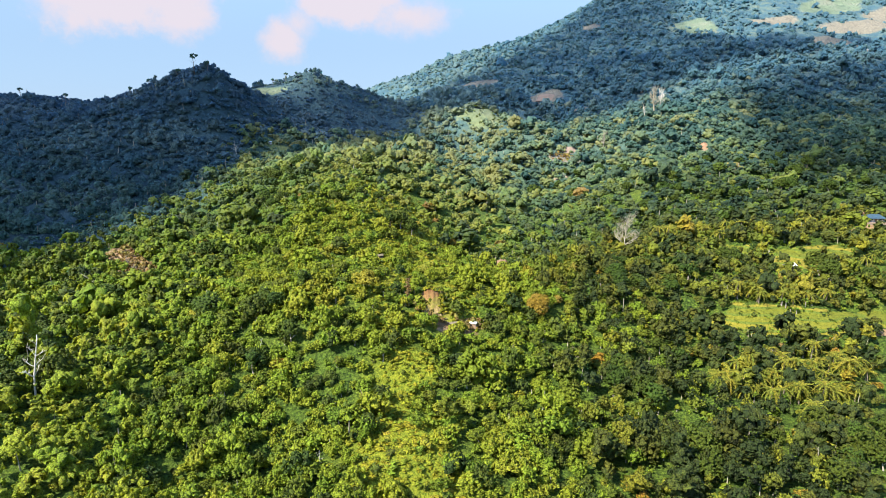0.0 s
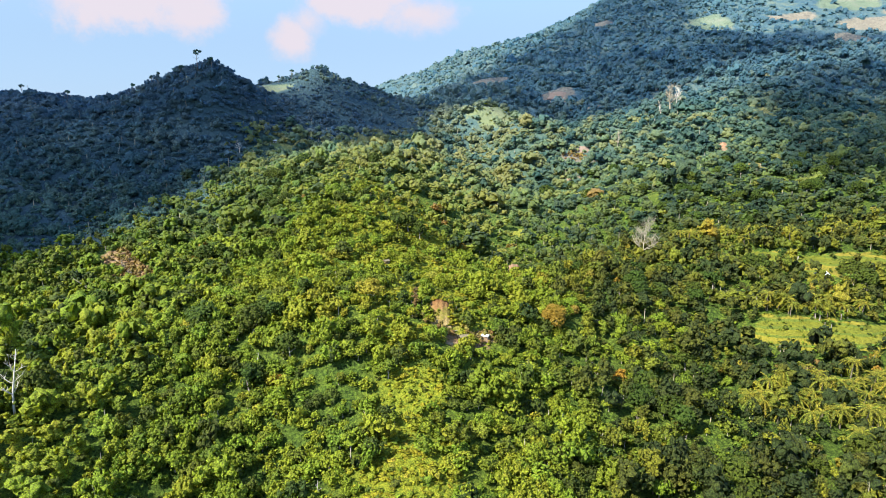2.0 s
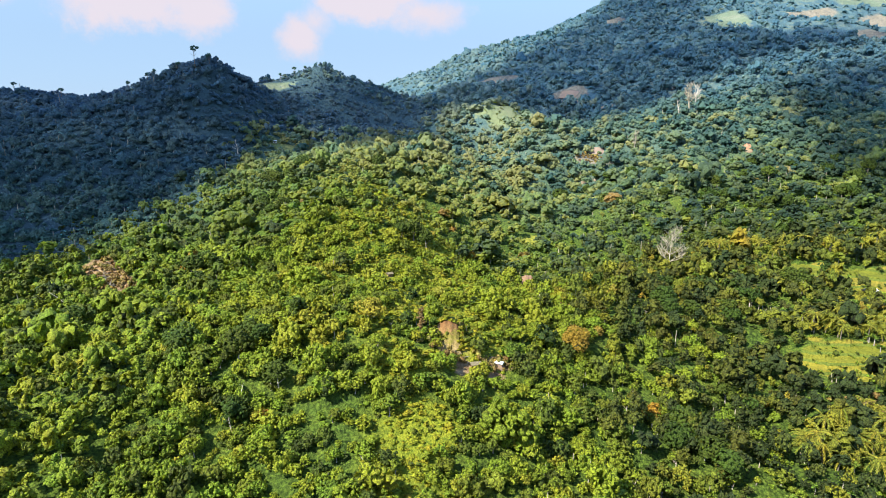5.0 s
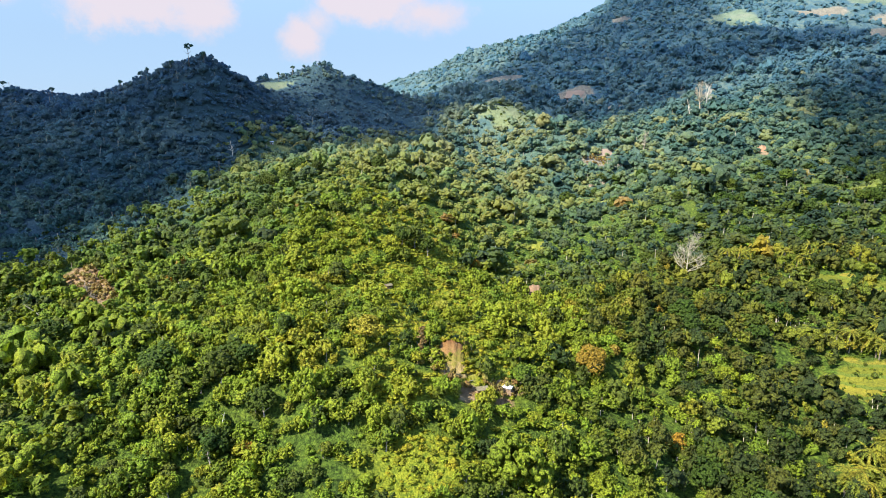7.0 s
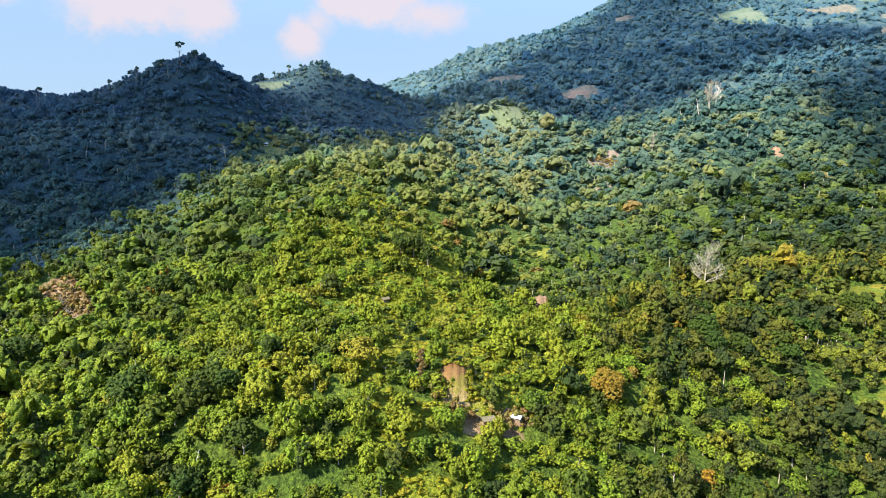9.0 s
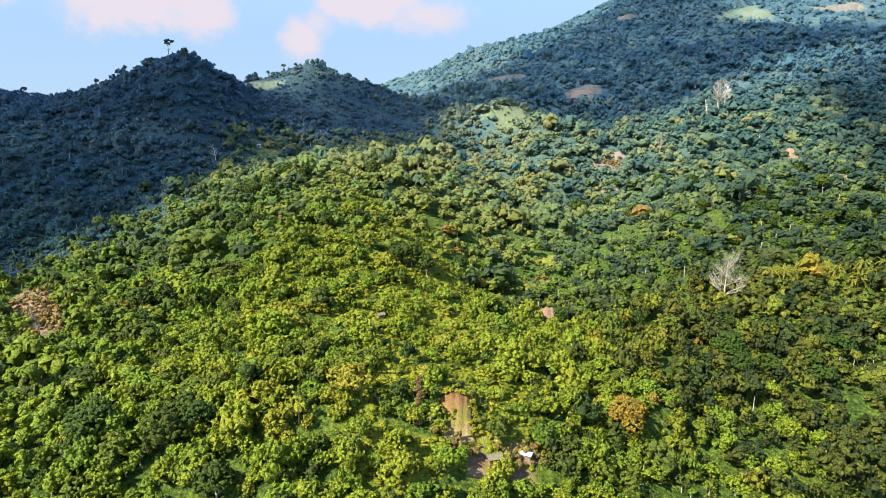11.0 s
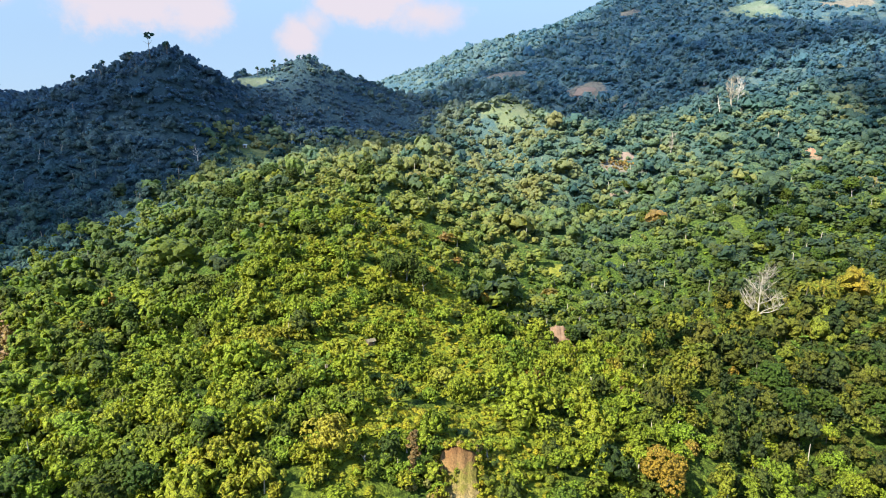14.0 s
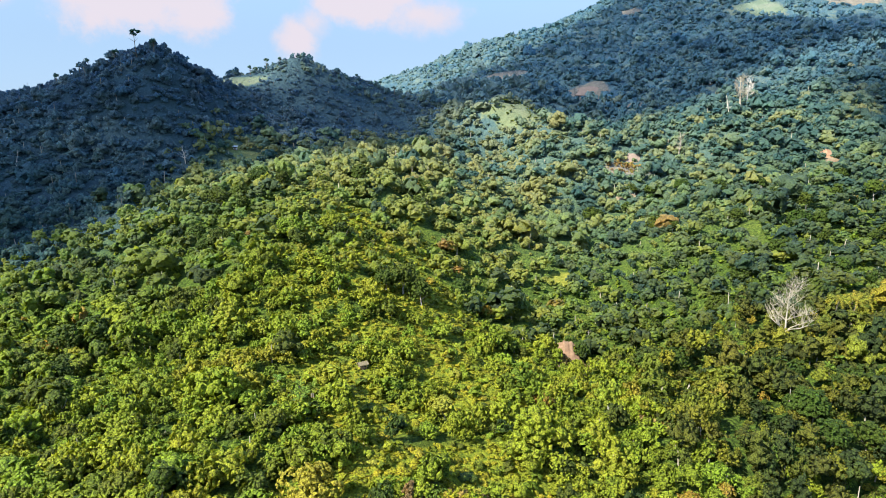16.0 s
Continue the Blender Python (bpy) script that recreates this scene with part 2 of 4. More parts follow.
    # terraces: grassy risers between treads, each tread at its own stage of growth
    place = m.node("ShaderNodeSeparateXYZ")
    m.link(m.node("ShaderNodeNewGeometry").outputs["Position"], place.inputs[0])
    level = m.maths("ADD", m.maths("DIVIDE", place.outputs["Z"], TERRACE), 0.2)
    crop = m.node("ShaderNodeTexWhiteNoise")
    crop.noise_dimensions = "1D"
    m.link(m.maths("FLOOR", level), crop.inputs["W"])
    tread = m.ramp(m.maths("ADD", m.maths("MULTIPLY", crop.outputs["Value"], 0.6), m.maths("MULTIPLY", n2, 0.4)),
                   ((0.15, (0.18, 0.20, 0.020)), (0.4, (0.255, 0.25, 0.024)), (0.65, (0.33, 0.285, 0.030)), (0.9, (0.32, 0.235, 0.045))))
    tread = m.mix(1.0, tread, m.ramp(n4, ((0.36, (0.6, 0.65, 0.6)), (0.5, (1, 1, 1)), (0.64, (1.2, 1.15, 1.1)))), "MULTIPLY")
    riser = m.maths("GREATER_THAN", m.maths("ADD", m.maths("FRACT", level), m.maths("MULTIPLY", m.maths("SUBTRACT", n2, 0.5), 0.4)), 0.62)
    tread = m.mix(riser, tread, m.ramp(n3, ((0.3, (0.10, 0.14, 0.02)), (0.55, (0.19, 0.23, 0.03)), (0.8, (0.28, 0.25, 0.05)))))
    farmed = m.node("ShaderNodeAttribute")
    farmed.attribute_name = "terraced"
    field = m.mix(farmed.outputs["Fac"], field, tread)
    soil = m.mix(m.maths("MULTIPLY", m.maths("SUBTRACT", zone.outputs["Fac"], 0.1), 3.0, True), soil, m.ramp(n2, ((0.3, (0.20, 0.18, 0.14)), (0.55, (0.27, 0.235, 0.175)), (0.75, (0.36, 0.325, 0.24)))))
    marks = []
    for mark in ("bare", "grass"):
        a = m.node("ShaderNodeAttribute")
        a.attribute_name = mark
        r = m.node("ShaderNodeMapRange")
        r.inputs["From Min"].default_value, r.inputs["From Max"].default_value = 0.35, 0.65
        m.link(m.maths("ADD", a.outputs["Fac"], m.maths("MULTIPLY", m.maths("SUBTRACT", n2, 0.5), 0.7)), r.inputs["Value"])
        marks.append(r.outputs[0])
    color = m.mix(marks[1], green, field)
    color = m.mix(marks[0], color, soil)
    height = m.maths("ADD", m.maths("ADD", n3, m.maths("MULTIPLY", n4, 2.0)), m.maths("MULTIPLY", m.maths("MULTIPLY", copse, upper), 14.0))
    return m.done(m.principled(color, 0.9, height, 1.0, 0.6, spec=0.15))


GROUND = ground_material()


def cloud_material(name, thin):
    """Cloud: white above, and letting a share of the light through, cooler below."""
    m = Nodes(name)
    b = m.principled(m.ramp(m.noise(0.01), ((0.3, (0.84, 0.84, 0.86)), (0.7, (0.92, 0.92, 0.93)))), 1.0, spec=0.0)
    t = m.node("ShaderNodeBsdfTranslucent", Color=(0.66, 0.84, 1.0, 1))
    s = m.node("ShaderNodeMixShader", Fac=thin)
    m.link(b, s.inputs[1])
    m.link(t.outputs[0], s.inputs[2])
    return m.done(s.outputs[0])


CLOUD_THICK, CLOUD_THIN = cloud_material("cloud_thick", 0.38), cloud_material("cloud_thin", 0.8)

# ---------------------------------------------------------------- the lie of the land
# Crest and valley lines, as (east, north, height). The land is stretched smoothly over them.
SPUR_CREST = ((-5, 60, -5), (-8, 120, 3), (-10, 150, 13), (-22, 180, 18), (-25, 210, 35), (-25, 240, 38), (-18, 270, 35), (-35, 305, 42), (-50, 340,
              56), (-50, 380, 59), (-60, 420, 67), (-45, 460, 73), (-20, 500, 75), (0, 540, 71))
WEST_FLANK = ((-60, 120, 3), (-50, 165, 4), (-75, 195, 21), (-85, 230, 32), (-80, 265, 34), (-90, 300, 34), (-100, 340, 37), (-105, 380, 53), (-110,
              425, 64), (-95, 470, 67))
WEST_VALLEY = ((-150, 60, 0), (-125, 150, 19), (-140, 200, 20), (-150, 245, 17), (-155, 290, 27), (-160, 340, 33), (-190, 390, 42), (-160, 440, 60),
               (-150, 500, 75), (-140, 560, 93), (-110, 620, 109), (-60, 640, 103))
DARK_HILL = ((-395, 590, 121), (-356, 585, 120), (-324, 580, 115), (-280, 565, 117), (-244, 555, 127), (-217, 548, 135), (-190, 545, 142), (-170, 560,
             129), (-230, 500, 97), (-300, 500, 94), (-200, 500, 91), (-270, 440, 66))
SADDLE_RIDGE = ((-181, 640, 129), (-151, 660, 136), (-121, 682, 155), (-96, 692, 141), (-67, 730, 131), (-30, 700, 116), (0, 660, 106), (20, 626, 106), (38, 620, 115), (62, 612, 109), (50, 655, 104))
RAVINE = ((25, 130, 4), (50, 165, 4), (30, 205, 17), (50, 240, 25), (45, 275, 26), (45, 310, 20), (50, 345, 15), (48, 385, 20), (50, 430, 33), (60,
          470, 42), (65, 510, 54), (40, 590, 75))
EAST_SLOPE = ((90, 140, 6), (110, 180, 10), (100, 215, 14), (140, 235, 25), (105, 265, 28), (150, 290, 35), (110, 330, 34), (160, 370, 44), (120, 420,
              47), (190, 430, 62), (140, 480, 57), (215, 500, 80), (130, 540, 70), (80, 575, 92), (86, 605, 95), (115, 600, 94), (150, 602, 97), (105, 650, 90), (150, 660, 96))
FAR_EAST = ((180, 180, 14), (200, 260, 33), (260, 330, 49), (260, 400, 59), (300, 480, 79), (215, 585, 107), (300, 600, 113), (345, 665, 140), (420,
            620, 111), (450, 720, 152))
MOUNTAIN = ((0, 780, 129), (100, 700, 107), (200, 760, 136), (300, 800, 172), (420, 790, 181), (-92, 1000, 149), (-27, 1080, 176), (43, 1150, 209),
            (115, 1150, 231), (154, 1180, 238), (225, 1230, 272), (334, 1300, 331), (398, 960, 238), (530, 830, 197), (640, 880, 212), (450, 1350,
            407), (731, 1300, 398), (889, 1250, 387), (200, 950, 193))
OUTSKIRTS = ((0, -300, -60), (-250, -100, -30), (250, -100, -35), (-320, 150, 9), (320, 150, 22), (-380, 300, 16), (420, 300, 63), (620, 420, 114),
             (-480, 450, 62), (-650, 620, 124))
BEHIND = ((-300, 760, 75), (-460, 800, 60), (-250, 920, 70), (-620, 900, 50), (-200, 1250, 70), (-900, 1300, 40), (-500, 1500, 40),
          (-40, 1450, 120), (150, 1650, 170), (300, 1850, 220), (450, 2200, 240), (900, 2000, 300), (1300, 1400, 320), (-100, 830, 95))
LINES = np.array([p for line in (SPUR_CREST, WEST_FLANK, WEST_VALLEY, DARK_HILL, SADDLE_RIDGE, RAVINE, EAST_SLOPE, FAR_EAST, MOUNTAIN,
                                 OUTSKIRTS, BEHIND) for p in line], float)


def spline_kernel(d):
    d = d / 100.0
    return d * d * np.log(d + 1e-9)


def land_weights():
    xy, n = LINES[:, :2], len(LINES)
    k = spline_kernel(np.linalg.norm(xy[:, None] - xy[None], axis=-1)) + np.eye(n) * 0.01
    p = np.c_[np.ones(n), xy / 100.0]
    return np.linalg.solve(np.block([[k, p], [p.T, np.zeros((3, 3))]]), np.r_[LINES[:, 2], 0, 0, 0])


WEIGHTS = land_weights()


def waves(x, y, size, seed):
    """Smooth uneven noise, about -1 to 1, from a few crossing waves."""
    r = np.random.RandomState(seed)
    out = 0.0
    for _ in range(7):
        a, s, p = r.uniform(0, 2 * np.pi), r.uniform(0.6, 1.7) * 2 * np.pi / size, r.uniform(0, 6.28)
        out = out + np.sin((x * np.cos(a) + y * np.sin(a)) * s + p)
    return out / 3.2


def smooth(a, b, v):
    t = np.clip((v - a) / (b - a), 0, 1)
    return t * t * (3 - 2 * t)


def patch(x, y, cx, cy, rx, ry, turn=0.0):
    """1 inside a rounded patch, 0 well outside."""
    c, s = math.cos(radians(turn)), math.sin(radians(turn))
    u, v = ((x - cx) * c + (y - cy) * s) / rx, (-(x - cx) * s + (y - cy) * c) / ry
    return 1 - smooth(0.75, 1.25, np.sqrt(u * u + v * v) + 0.16 * waves(x, y, 0.9 * min(rx, ry), 5))


# (east, north, half width, half depth, turn): terraced fields, grass, bare earth
FIELDS = ((141, 226.5, 27, 9, -14), (170, 225, 14, 8, -8), (196, 285, 12, 10, 0), (153, 296, 15, 13, -30), (174, 280, 14, 16, 20))
GRASS = ((52, 612, 26, 11, -22), (80, 603, 18, 7, -18), (-166, 643, 20, 13, 10), (52, 409, 7, 6, 0), (2.5, 218, 5, 5, 0), (398, 955, 30, 38, 30), (-130, 528, 15, 9, 0),
         (640, 1010, 60, 30, 20), (760, 930, 50, 24, 0), (860, 1080, 70, 40, 10))
BARE = ((1, 222, 4.0, 7.5, 0), (5, 213, 4.0, 2.5, 20), (16, 218, 4.5, 3.0, 0), (15, 211, 3.5, 3.5, 0), (4, 209, 3, 2.5, 0), (174, 213, 8, 2.5, 0), (41, 322, 6, 14, 0), (121, 534, 14, 12, 0), (110, 500, 7, 4, 0), (222, 479, 6, 9, 0),
        (146, 762, 20, 24, 10), (72, 858, 26, 20, 0), (130, 1165, 26, 30, 0), (236, 310, 13, 7, 0), (279, 1080, 14, 20, 0), (128, 208, 9, 3, 0),
        (-155, 309, 30, 8, 131), (172, 700, 10, 6, 0), (520, 955, 45, 16, 10), (625, 925, 60, 22, 0), (550, 848, 40, 13, 0), (720, 960, 60, 26, 0))


def masks(x, y):
    f = np.max([patch(x, y, *p) for p in FIELDS], axis=0)
    g = np.max([patch(x, y, *p) for p in GRASS], axis=0)
    b = np.max([patch(x, y, *p) for p in BARE], axis=0)
    return f, g, b


def land(x, y):
    """The height of the ground."""
    x, y = np.asarray(x, float).ravel(), np.asarray(y, float).ravel()
    z = np.empty(len(x))
    for i in range(0, len(x), 20000):
        q = np.c_[x[i:i + 20000], y[i:i + 20000]]
        d = np.linalg.norm(q[:, None] - LINES[None, :, :2], axis=-1)
        z[i:i + 20000] = spline_kernel(d) @ WEIGHTS[:-3] + np.c_[np.ones(len(q)), q / 100.0] @ WEIGHTS[-3:]
    far = smooth(1300, 2600, np.hypot(x, y - 400))
    z = np.clip(z, -80, 430) * (1 - far) + 40 * far
    rough = smooth(90, 160, y)
    z = z + rough * (1.3 * waves(x, y, 34, 1) + 0.5 * waves(x, y, 11, 2)) + smooth(420, 800, y) * 3.0 * waves(x, y, 90, 3)
    f = np.max([patch(x, y, *p) for p in FIELDS], axis=0)
    s = z / TERRACE
    step = (np.floor(s) + smooth(0.66, 0.98, s - np.floor(s))) * TERRACE
    return z + (step - z) * (f > 0.5)


def haze_depth(x, y):
    """How much distance haze is put into the colours: 0 in the near woods, 1 on the mountain."""
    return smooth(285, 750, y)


def spur_grass(x, y):
    """How far the ground is open scrub: along the crest of the spur, in patches."""
    crest = np.interp(y, (100, 150, 210, 240, 270, 305, 340, 373, 420), (-8, -8, -4, -2, -9, -11, -13, -22, -42))
    wide = np.interp(y, (30, 100, 140, 165, 200, 250, 330, 420), (6, 28, 24, 14, 16, 36, 38, 24))
    return np.clip(1.5 - 1.2 * np.abs(x - crest) / wide, 0, 1) * smooth(-0.8, 0.1, waves(x, y, 30, 21)) * smooth(430, 380, y) if len(x) else x


def inside(x, y, outline):
    hit = np.zeros(len(x), bool)
    n = len(outline)
    for k in range(n):
        (x0, y0), (x1, y1) = outline[k], outline[(k + 1) % n]
        cross = ((y0 > y) != (y1 > y)) & (x < (x1 - x0) * (y - y0) / (y1 - y0 + 1e-9) + x0)
        hit ^= cross
    return hit


# the hill to the west, all forest, which lies in the shade of a cloud
HILL_WOODS = ((-900, 200), (-420, 225), (-236, 274), (-182, 324), (-157, 380), (-138, 426), (-138, 500), (-126, 548), (-85, 572), (-46, 580), (-15, 615), (8, 645),
              (20, 665), (-20, 720), (-70, 790), (-200, 760), (-500, 760), (-900, 700))


def lines_between(*pieces):
    return np.unique(np.concatenate([np.arange(a, b, s) for a, b, s in pieces]).round(3))


def grid_mesh(name, gx, gy, height, material):
    X, Y = np.meshgrid(gx, gy)
    x, y = X.ravel(), Y.ravel()
    z = height(x, y)
    nx, ny = len(gx), len(gy)
    i = (np.arange(ny - 1)[:, None] * nx + np.arange(nx - 1)[None]).ravel()
    me = mesh_from(name, np.c_[x, y, z], np.c_[i, i + 1, i + nx + 1, i + nx], material)
    return me, x, y


def mesh_from(name, verts, quads, material, tint=None, smooth_faces=False):
    """A mesh from arrays of vertices and of faces that all have the same number of corners."""
    me = bpy.data.meshes.new(name)
    n, k = quads.shape
    me.vertices.add(len(verts))
    me.vertices.foreach_set("co", np.ascontiguousarray(verts, np.float32).ravel())
    me.loops.add(n * k)
    me.loops.foreach_set("vertex_index", np.ascontiguousarray(quads, np.int32).ravel())
    me.polygons.add(n)
    me.polygons.foreach_set("loop_start", np.arange(0, n * k, k, dtype=np.int32))
    me.polygons.foreach_set("use_smooth", np.full(n, smooth_faces))
    me.update(calc_edges=True)
    me.materials.append(material)
    if tint is not None:
        mark(me, "tint", tint)
    return me


def mark(me, name, values):
    a = me.attributes.new(name, "FLOAT", "POINT")
    a.data.foreach_set("value", np.ascontiguousarray(values, np.float32))


def build_ground():
    gx = lines_between((-3000, -900, 120), (-900, -320, 20), (-320, 90, 5), (90, 104, 2), (104, 195, 1.25), (195, 330, 5), (330, 1000, 18), (1000, 3001, 100))
    gy = lines_between((-1200, -100, 60), (-100, 90, 12), (90, 212, 5), (212, 246, 1.25), (246, 260, 2), (260, 316, 1.25), (316, 520, 5), (520, 1400, 14), (1400, 3901, 80))
    me, x, y = grid_mesh("ground", gx, gy, land, GROUND)
    me.polygons.foreach_set("use_smooth", np.full(len(me.polygons), True))
    f, g, b = masks(x, y)
    mark(me, "bare", b)
    mark(me, "scrub", spur_grass(x, y) * (y > 100))
    # how much haze colour the ground takes: by distance, and on the hill face
    mark(me, "haze_depth", np.maximum(smooth(385, 720, y), 0.7 * smooth(-110, -160, x) * smooth(360, 430, y)))
    mark(me, "grass", np.maximum(f, g))
    mark(me, "terraced", f > 0.3)
    # where the forest floor gets its painted shade and haze
    mark(me, "wooded_shade", inside(x + 12, y - 8, HILL_WOODS) & (g < 0.3))
    return tagged(new("ground", me), "steep green hillside ground with undergrowth and bare earth", "ground", kind="structure")


build_ground()

# ---------------------------------------------------------------- clouds that shade the hill and the mountain
def icosphere(level):
    bm = bmesh.new()
    bmesh.ops.create_icosphere(bm, subdivisions=level, radius=1.0)
    v = np.array([p.co[:] for p in bm.verts])
    f = np.array([[p.index for p in q.verts] for q in bm.faces])
    bm.free()
    return v, f


# the ground that lies in the shade of the other clouds
SHADE_MOUNTAIN = ((15, 665), (50, 640), (80, 616), (120, 612), (170, 616), (235, 650), (300, 700), (390, 770), (500, 800), (620, 860), (600, 890), (440, 880),
                  (385, 905), (400, 1010), (470, 1180), (510, 1420), (330, 1290), (245, 1130), (160, 1030), (60, 930), (-20, 800))
SHADE_EAST = ((258, 430), (262, 480), (272, 540), (300, 620), (350, 680), (480, 745), (640, 760), (620, 600), (520, 470), (420, 395), (340, 375), (275, 395))
SHADE_HILL = ((-900, 205), (-420, 232), (-240, 282), (-188, 332), (-163, 388), (-144, 434), (-140, 500), (-126, 548), (-118, 600), (-150, 680), (-200, 760), (-500, 760), (-900, 700))
SHADE_SADDLE = ((-134, 510), (-88, 524), (-46, 534), (-8, 575), (14, 612), (20, 665), (-20, 720), (-70, 790), (-200, 760), (-140, 660), (-112, 600))


def build_cloud(outline, seed, high, material, step=27.0, puff=22.0):
    r = np.random.RandomState(seed)
    o = np.array(outline, float)
    gx, gy = np.meshgrid(np.arange(o[:, 0].min(), o[:, 0].max(), step), np.arange(o[:, 1].min(), o[:, 1].max(), step))
    x, y = gx.ravel() + r.uniform(-9, 9, gx.size), gy.ravel() + r.uniform(-9, 9, gx.size)
    w = 14 * waves(x, y, 60, seed)
    keep = inside(x + w, y + w, outline) & (np.hypot((x + 158) / 1.5, y - 645) > 22) & (np.hypot(x + 121, y - 684) > 20)
    x, y = x[keep], y[keep]
    z = land(x, y)
    lift = (high + 25 * waves(x, y, 200, seed + 1) - z) / SUN.z
    c = np.c_[x, y, z] + lift[:, None] * np.array(SUN)
    v, f = icosphere(1)
    n = len(c)
    size = np.c_[puff * r.uniform(0.8, 1.2, n), puff * r.uniform(0.8, 1.2, n), puff * r.uniform(0.5, 0.9, n)]
    turn = r.uniform(0, 6.28, n)
    bumps = 1 + 0.16 * np.sin(5 * v[None, :, 0] + turn[:, None]) * np.cos(4 * v[None, :, 1] + 2 * turn[:, None])
    p = v[None] * size[:, None] * bumps[..., None] + c[:, None]
    q = (f[None] + (np.arange(n) * len(v))[:, None, None]).reshape(-1, 3)
    return tagged(new("cloud", mesh_from("cloud", p.reshape(-1, 3), q, material, smooth_faces=True)),
                  "white cumulus cloud drifting above the hills", "cloud", "clouds over the hills", "structure")


build_cloud(SHADE_HILL, 11, 1500, CLOUD_THICK)
build_cloud(SHADE_SADDLE, 14, 1500, CLOUD_THIN, 17.0, 12.4)
build_cloud(SHADE_MOUNTAIN, 12, 1500, CLOUD_THIN, 17.0, 11.2)
build_cloud(SHADE_EAST, 13, 1500, CLOUD_THIN, 17.0, 11.0)


# ---------------------------------------------------------------- trees
def unit(v):
    return v / (np.linalg.norm(v, axis=-1, keepdims=True) + 1e-9)


def tufts(points, normals, size, r, spiky=1.0):
    """Uneven leaf tufts at the points, pointing roughly along the normals, each a ring of ragged corners and then a peak, with shading normals."""
    n = len(points)
    nrm = unit(normals + 0.5 * spiky * r.normal(size=(n, 3)) + (0, 0, 0.2))
    side = unit(np.cross(nrm, r.normal(size=(n, 3))))
    along = np.cross(nrm, side)
    s = size * r.uniform(0.65, 1.35, n)[:, None]
    place, way = [], []
    for k in range(4):
        out = side * math.cos(1.571 * k) + along * math.sin(1.571 * k)
        place.append(points + out * s * r.uniform(1 - 0.4 * spiky, 1 + 0.5 * spiky, n)[:, None] - nrm * s * r.uniform(0.55 - 0.4 * spiky, 0.75, n)[:, None])
        way.append(unit(nrm * (1.1 - 0.65 * spiky) + out * 0.95))
    place.append(points + nrm * s * r.uniform(0.15, 0.5, n)[:, None] + side * s * r.uniform(-0.3, 0.3, n)[:, None])
    way.append(nrm)
    return np.c_[np.stack(place, 1).reshape(-1, 3), np.stack(way, 1).reshape(-1, 3)]


def crown(r, radius, height, clumps, leaves, size, flat=0.55, core=True, spiky=1.0):
    """The vertices of a crown with their normals: rounded clumps of leaf tufts round a centre at the given height."""
    c = unit(r.normal(size=(clumps, 3)) * (1, 1, 0.8))
    c[:, 2] = np.abs(c[:, 2]) * 1.0 - 0.12
    c = c * radius * r.uniform(0.45, 0.78, clumps)[:, None] * (1, 1, flat * 1.5)
    c[0] = (0, 0, radius * flat * 0.55)
    cr = radius * r.uniform(0.34, 0.58, clumps)
    # only the tufts that lie on the outside of the whole crown
    many = leaves * 6
    which = r.choice(clumps, many, p=cr ** 2 / (cr ** 2).sum())
    d = unit(r.normal(size=(many, 3)) + (0, 0, 0.45))
    p = c[which] + d * cr[which][:, None] * (1, 1, 0.82) * r.uniform(0.86, 1.06, many)[:, None]
    depth = np.linalg.norm((p[:, None] - c[None]) / (1, 1, 0.82), axis=-1) / cr[None]
    keep = np.flatnonzero(depth.min(1) > 0.84)[:leaves]
    p, d = p[keep], d[keep]
    verts = tufts(p, unit(d + 0.35 * unit(p)), size, r, spiky)
    if core:
        boxes = []
        for q, w in list(zip(c, cr * 0.95))[:max(3, (clumps + 1) // 2)]:
            boxes += [q + (w * a, w * b, -0.45 * w) for a, b in ((1, 0), (0, 1), (-1, 0), (0, -1))] + [q + (0, 0, 0.75 * w)]
        boxes = np.array(boxes)
        verts = np.concatenate([verts, np.c_[boxes, unit(boxes)]])
    verts[:, 2] += height
    return verts


def foliage_mesh(name, v, material, tint):
    """Leaf tufts, shaded as rounded bunches of leaves."""
    me = mesh_from(name, v[:, :3], tuft_faces(len(v)), material, tint if tint.ndim == 1 else tint[:, 0], True)
    if tint.ndim == 2:
        mark(me, "zone", tint[:, 1])
    me.normals_split_custom_set_from_vertices(v[:, 3:6].astype(np.float32))
    return me


def tuft_faces(n):
    f = np.array([(0, 1, 4), (1, 2, 4), (2, 3, 4), (3, 0, 4)])
    return (np.arange(0, n, 5)[:, None, None] + f[None]).reshape(-1, 3)


def jittered(x0, x1, y0, y1, step, r):
    gx, gy = np.meshgrid(np.arange(x0, x1, step), np.arange(y0, y1, step))
    gx = gx + (np.arange(gx.shape[0])[:, None] % 2) * step / 2
    return gx.ravel() + r.uniform(-0.75, 0.75, gx.size) * step, gy.ravel() + r.uniform(-0.75, 0.75, gx.size) * step


def plant_all(variants, x, y, z, scale, tall, turn, tint):
    """The joined vertices with normals, and the tints, of many plants, each one of the variants."""
    pick = np.arange(len(x)) % len(variants)
    verts, tints = [], []
    for k, v in enumerate(variants):
        m = pick == k
        c, s = np.cos(turn[m])[:, None], np.sin(turn[m])[:, None]
        px, py = v[None, :, 0] * scale[m][:, None], v[None, :, 1] * scale[m][:, None]
        out = np.stack([px * c - py * s + x[m][:, None], px * s + py * c + y[m][:, None], v[None, :, 2] * tall[m][:, None] + z[m][:, None],
                        v[None, :, 3] * c - v[None, :, 4] * s, v[None, :, 3] * s + v[None, :, 4] * c, v[None, :, 5] + 0 * c], -1)
        verts.append(out.reshape(-1, 6))
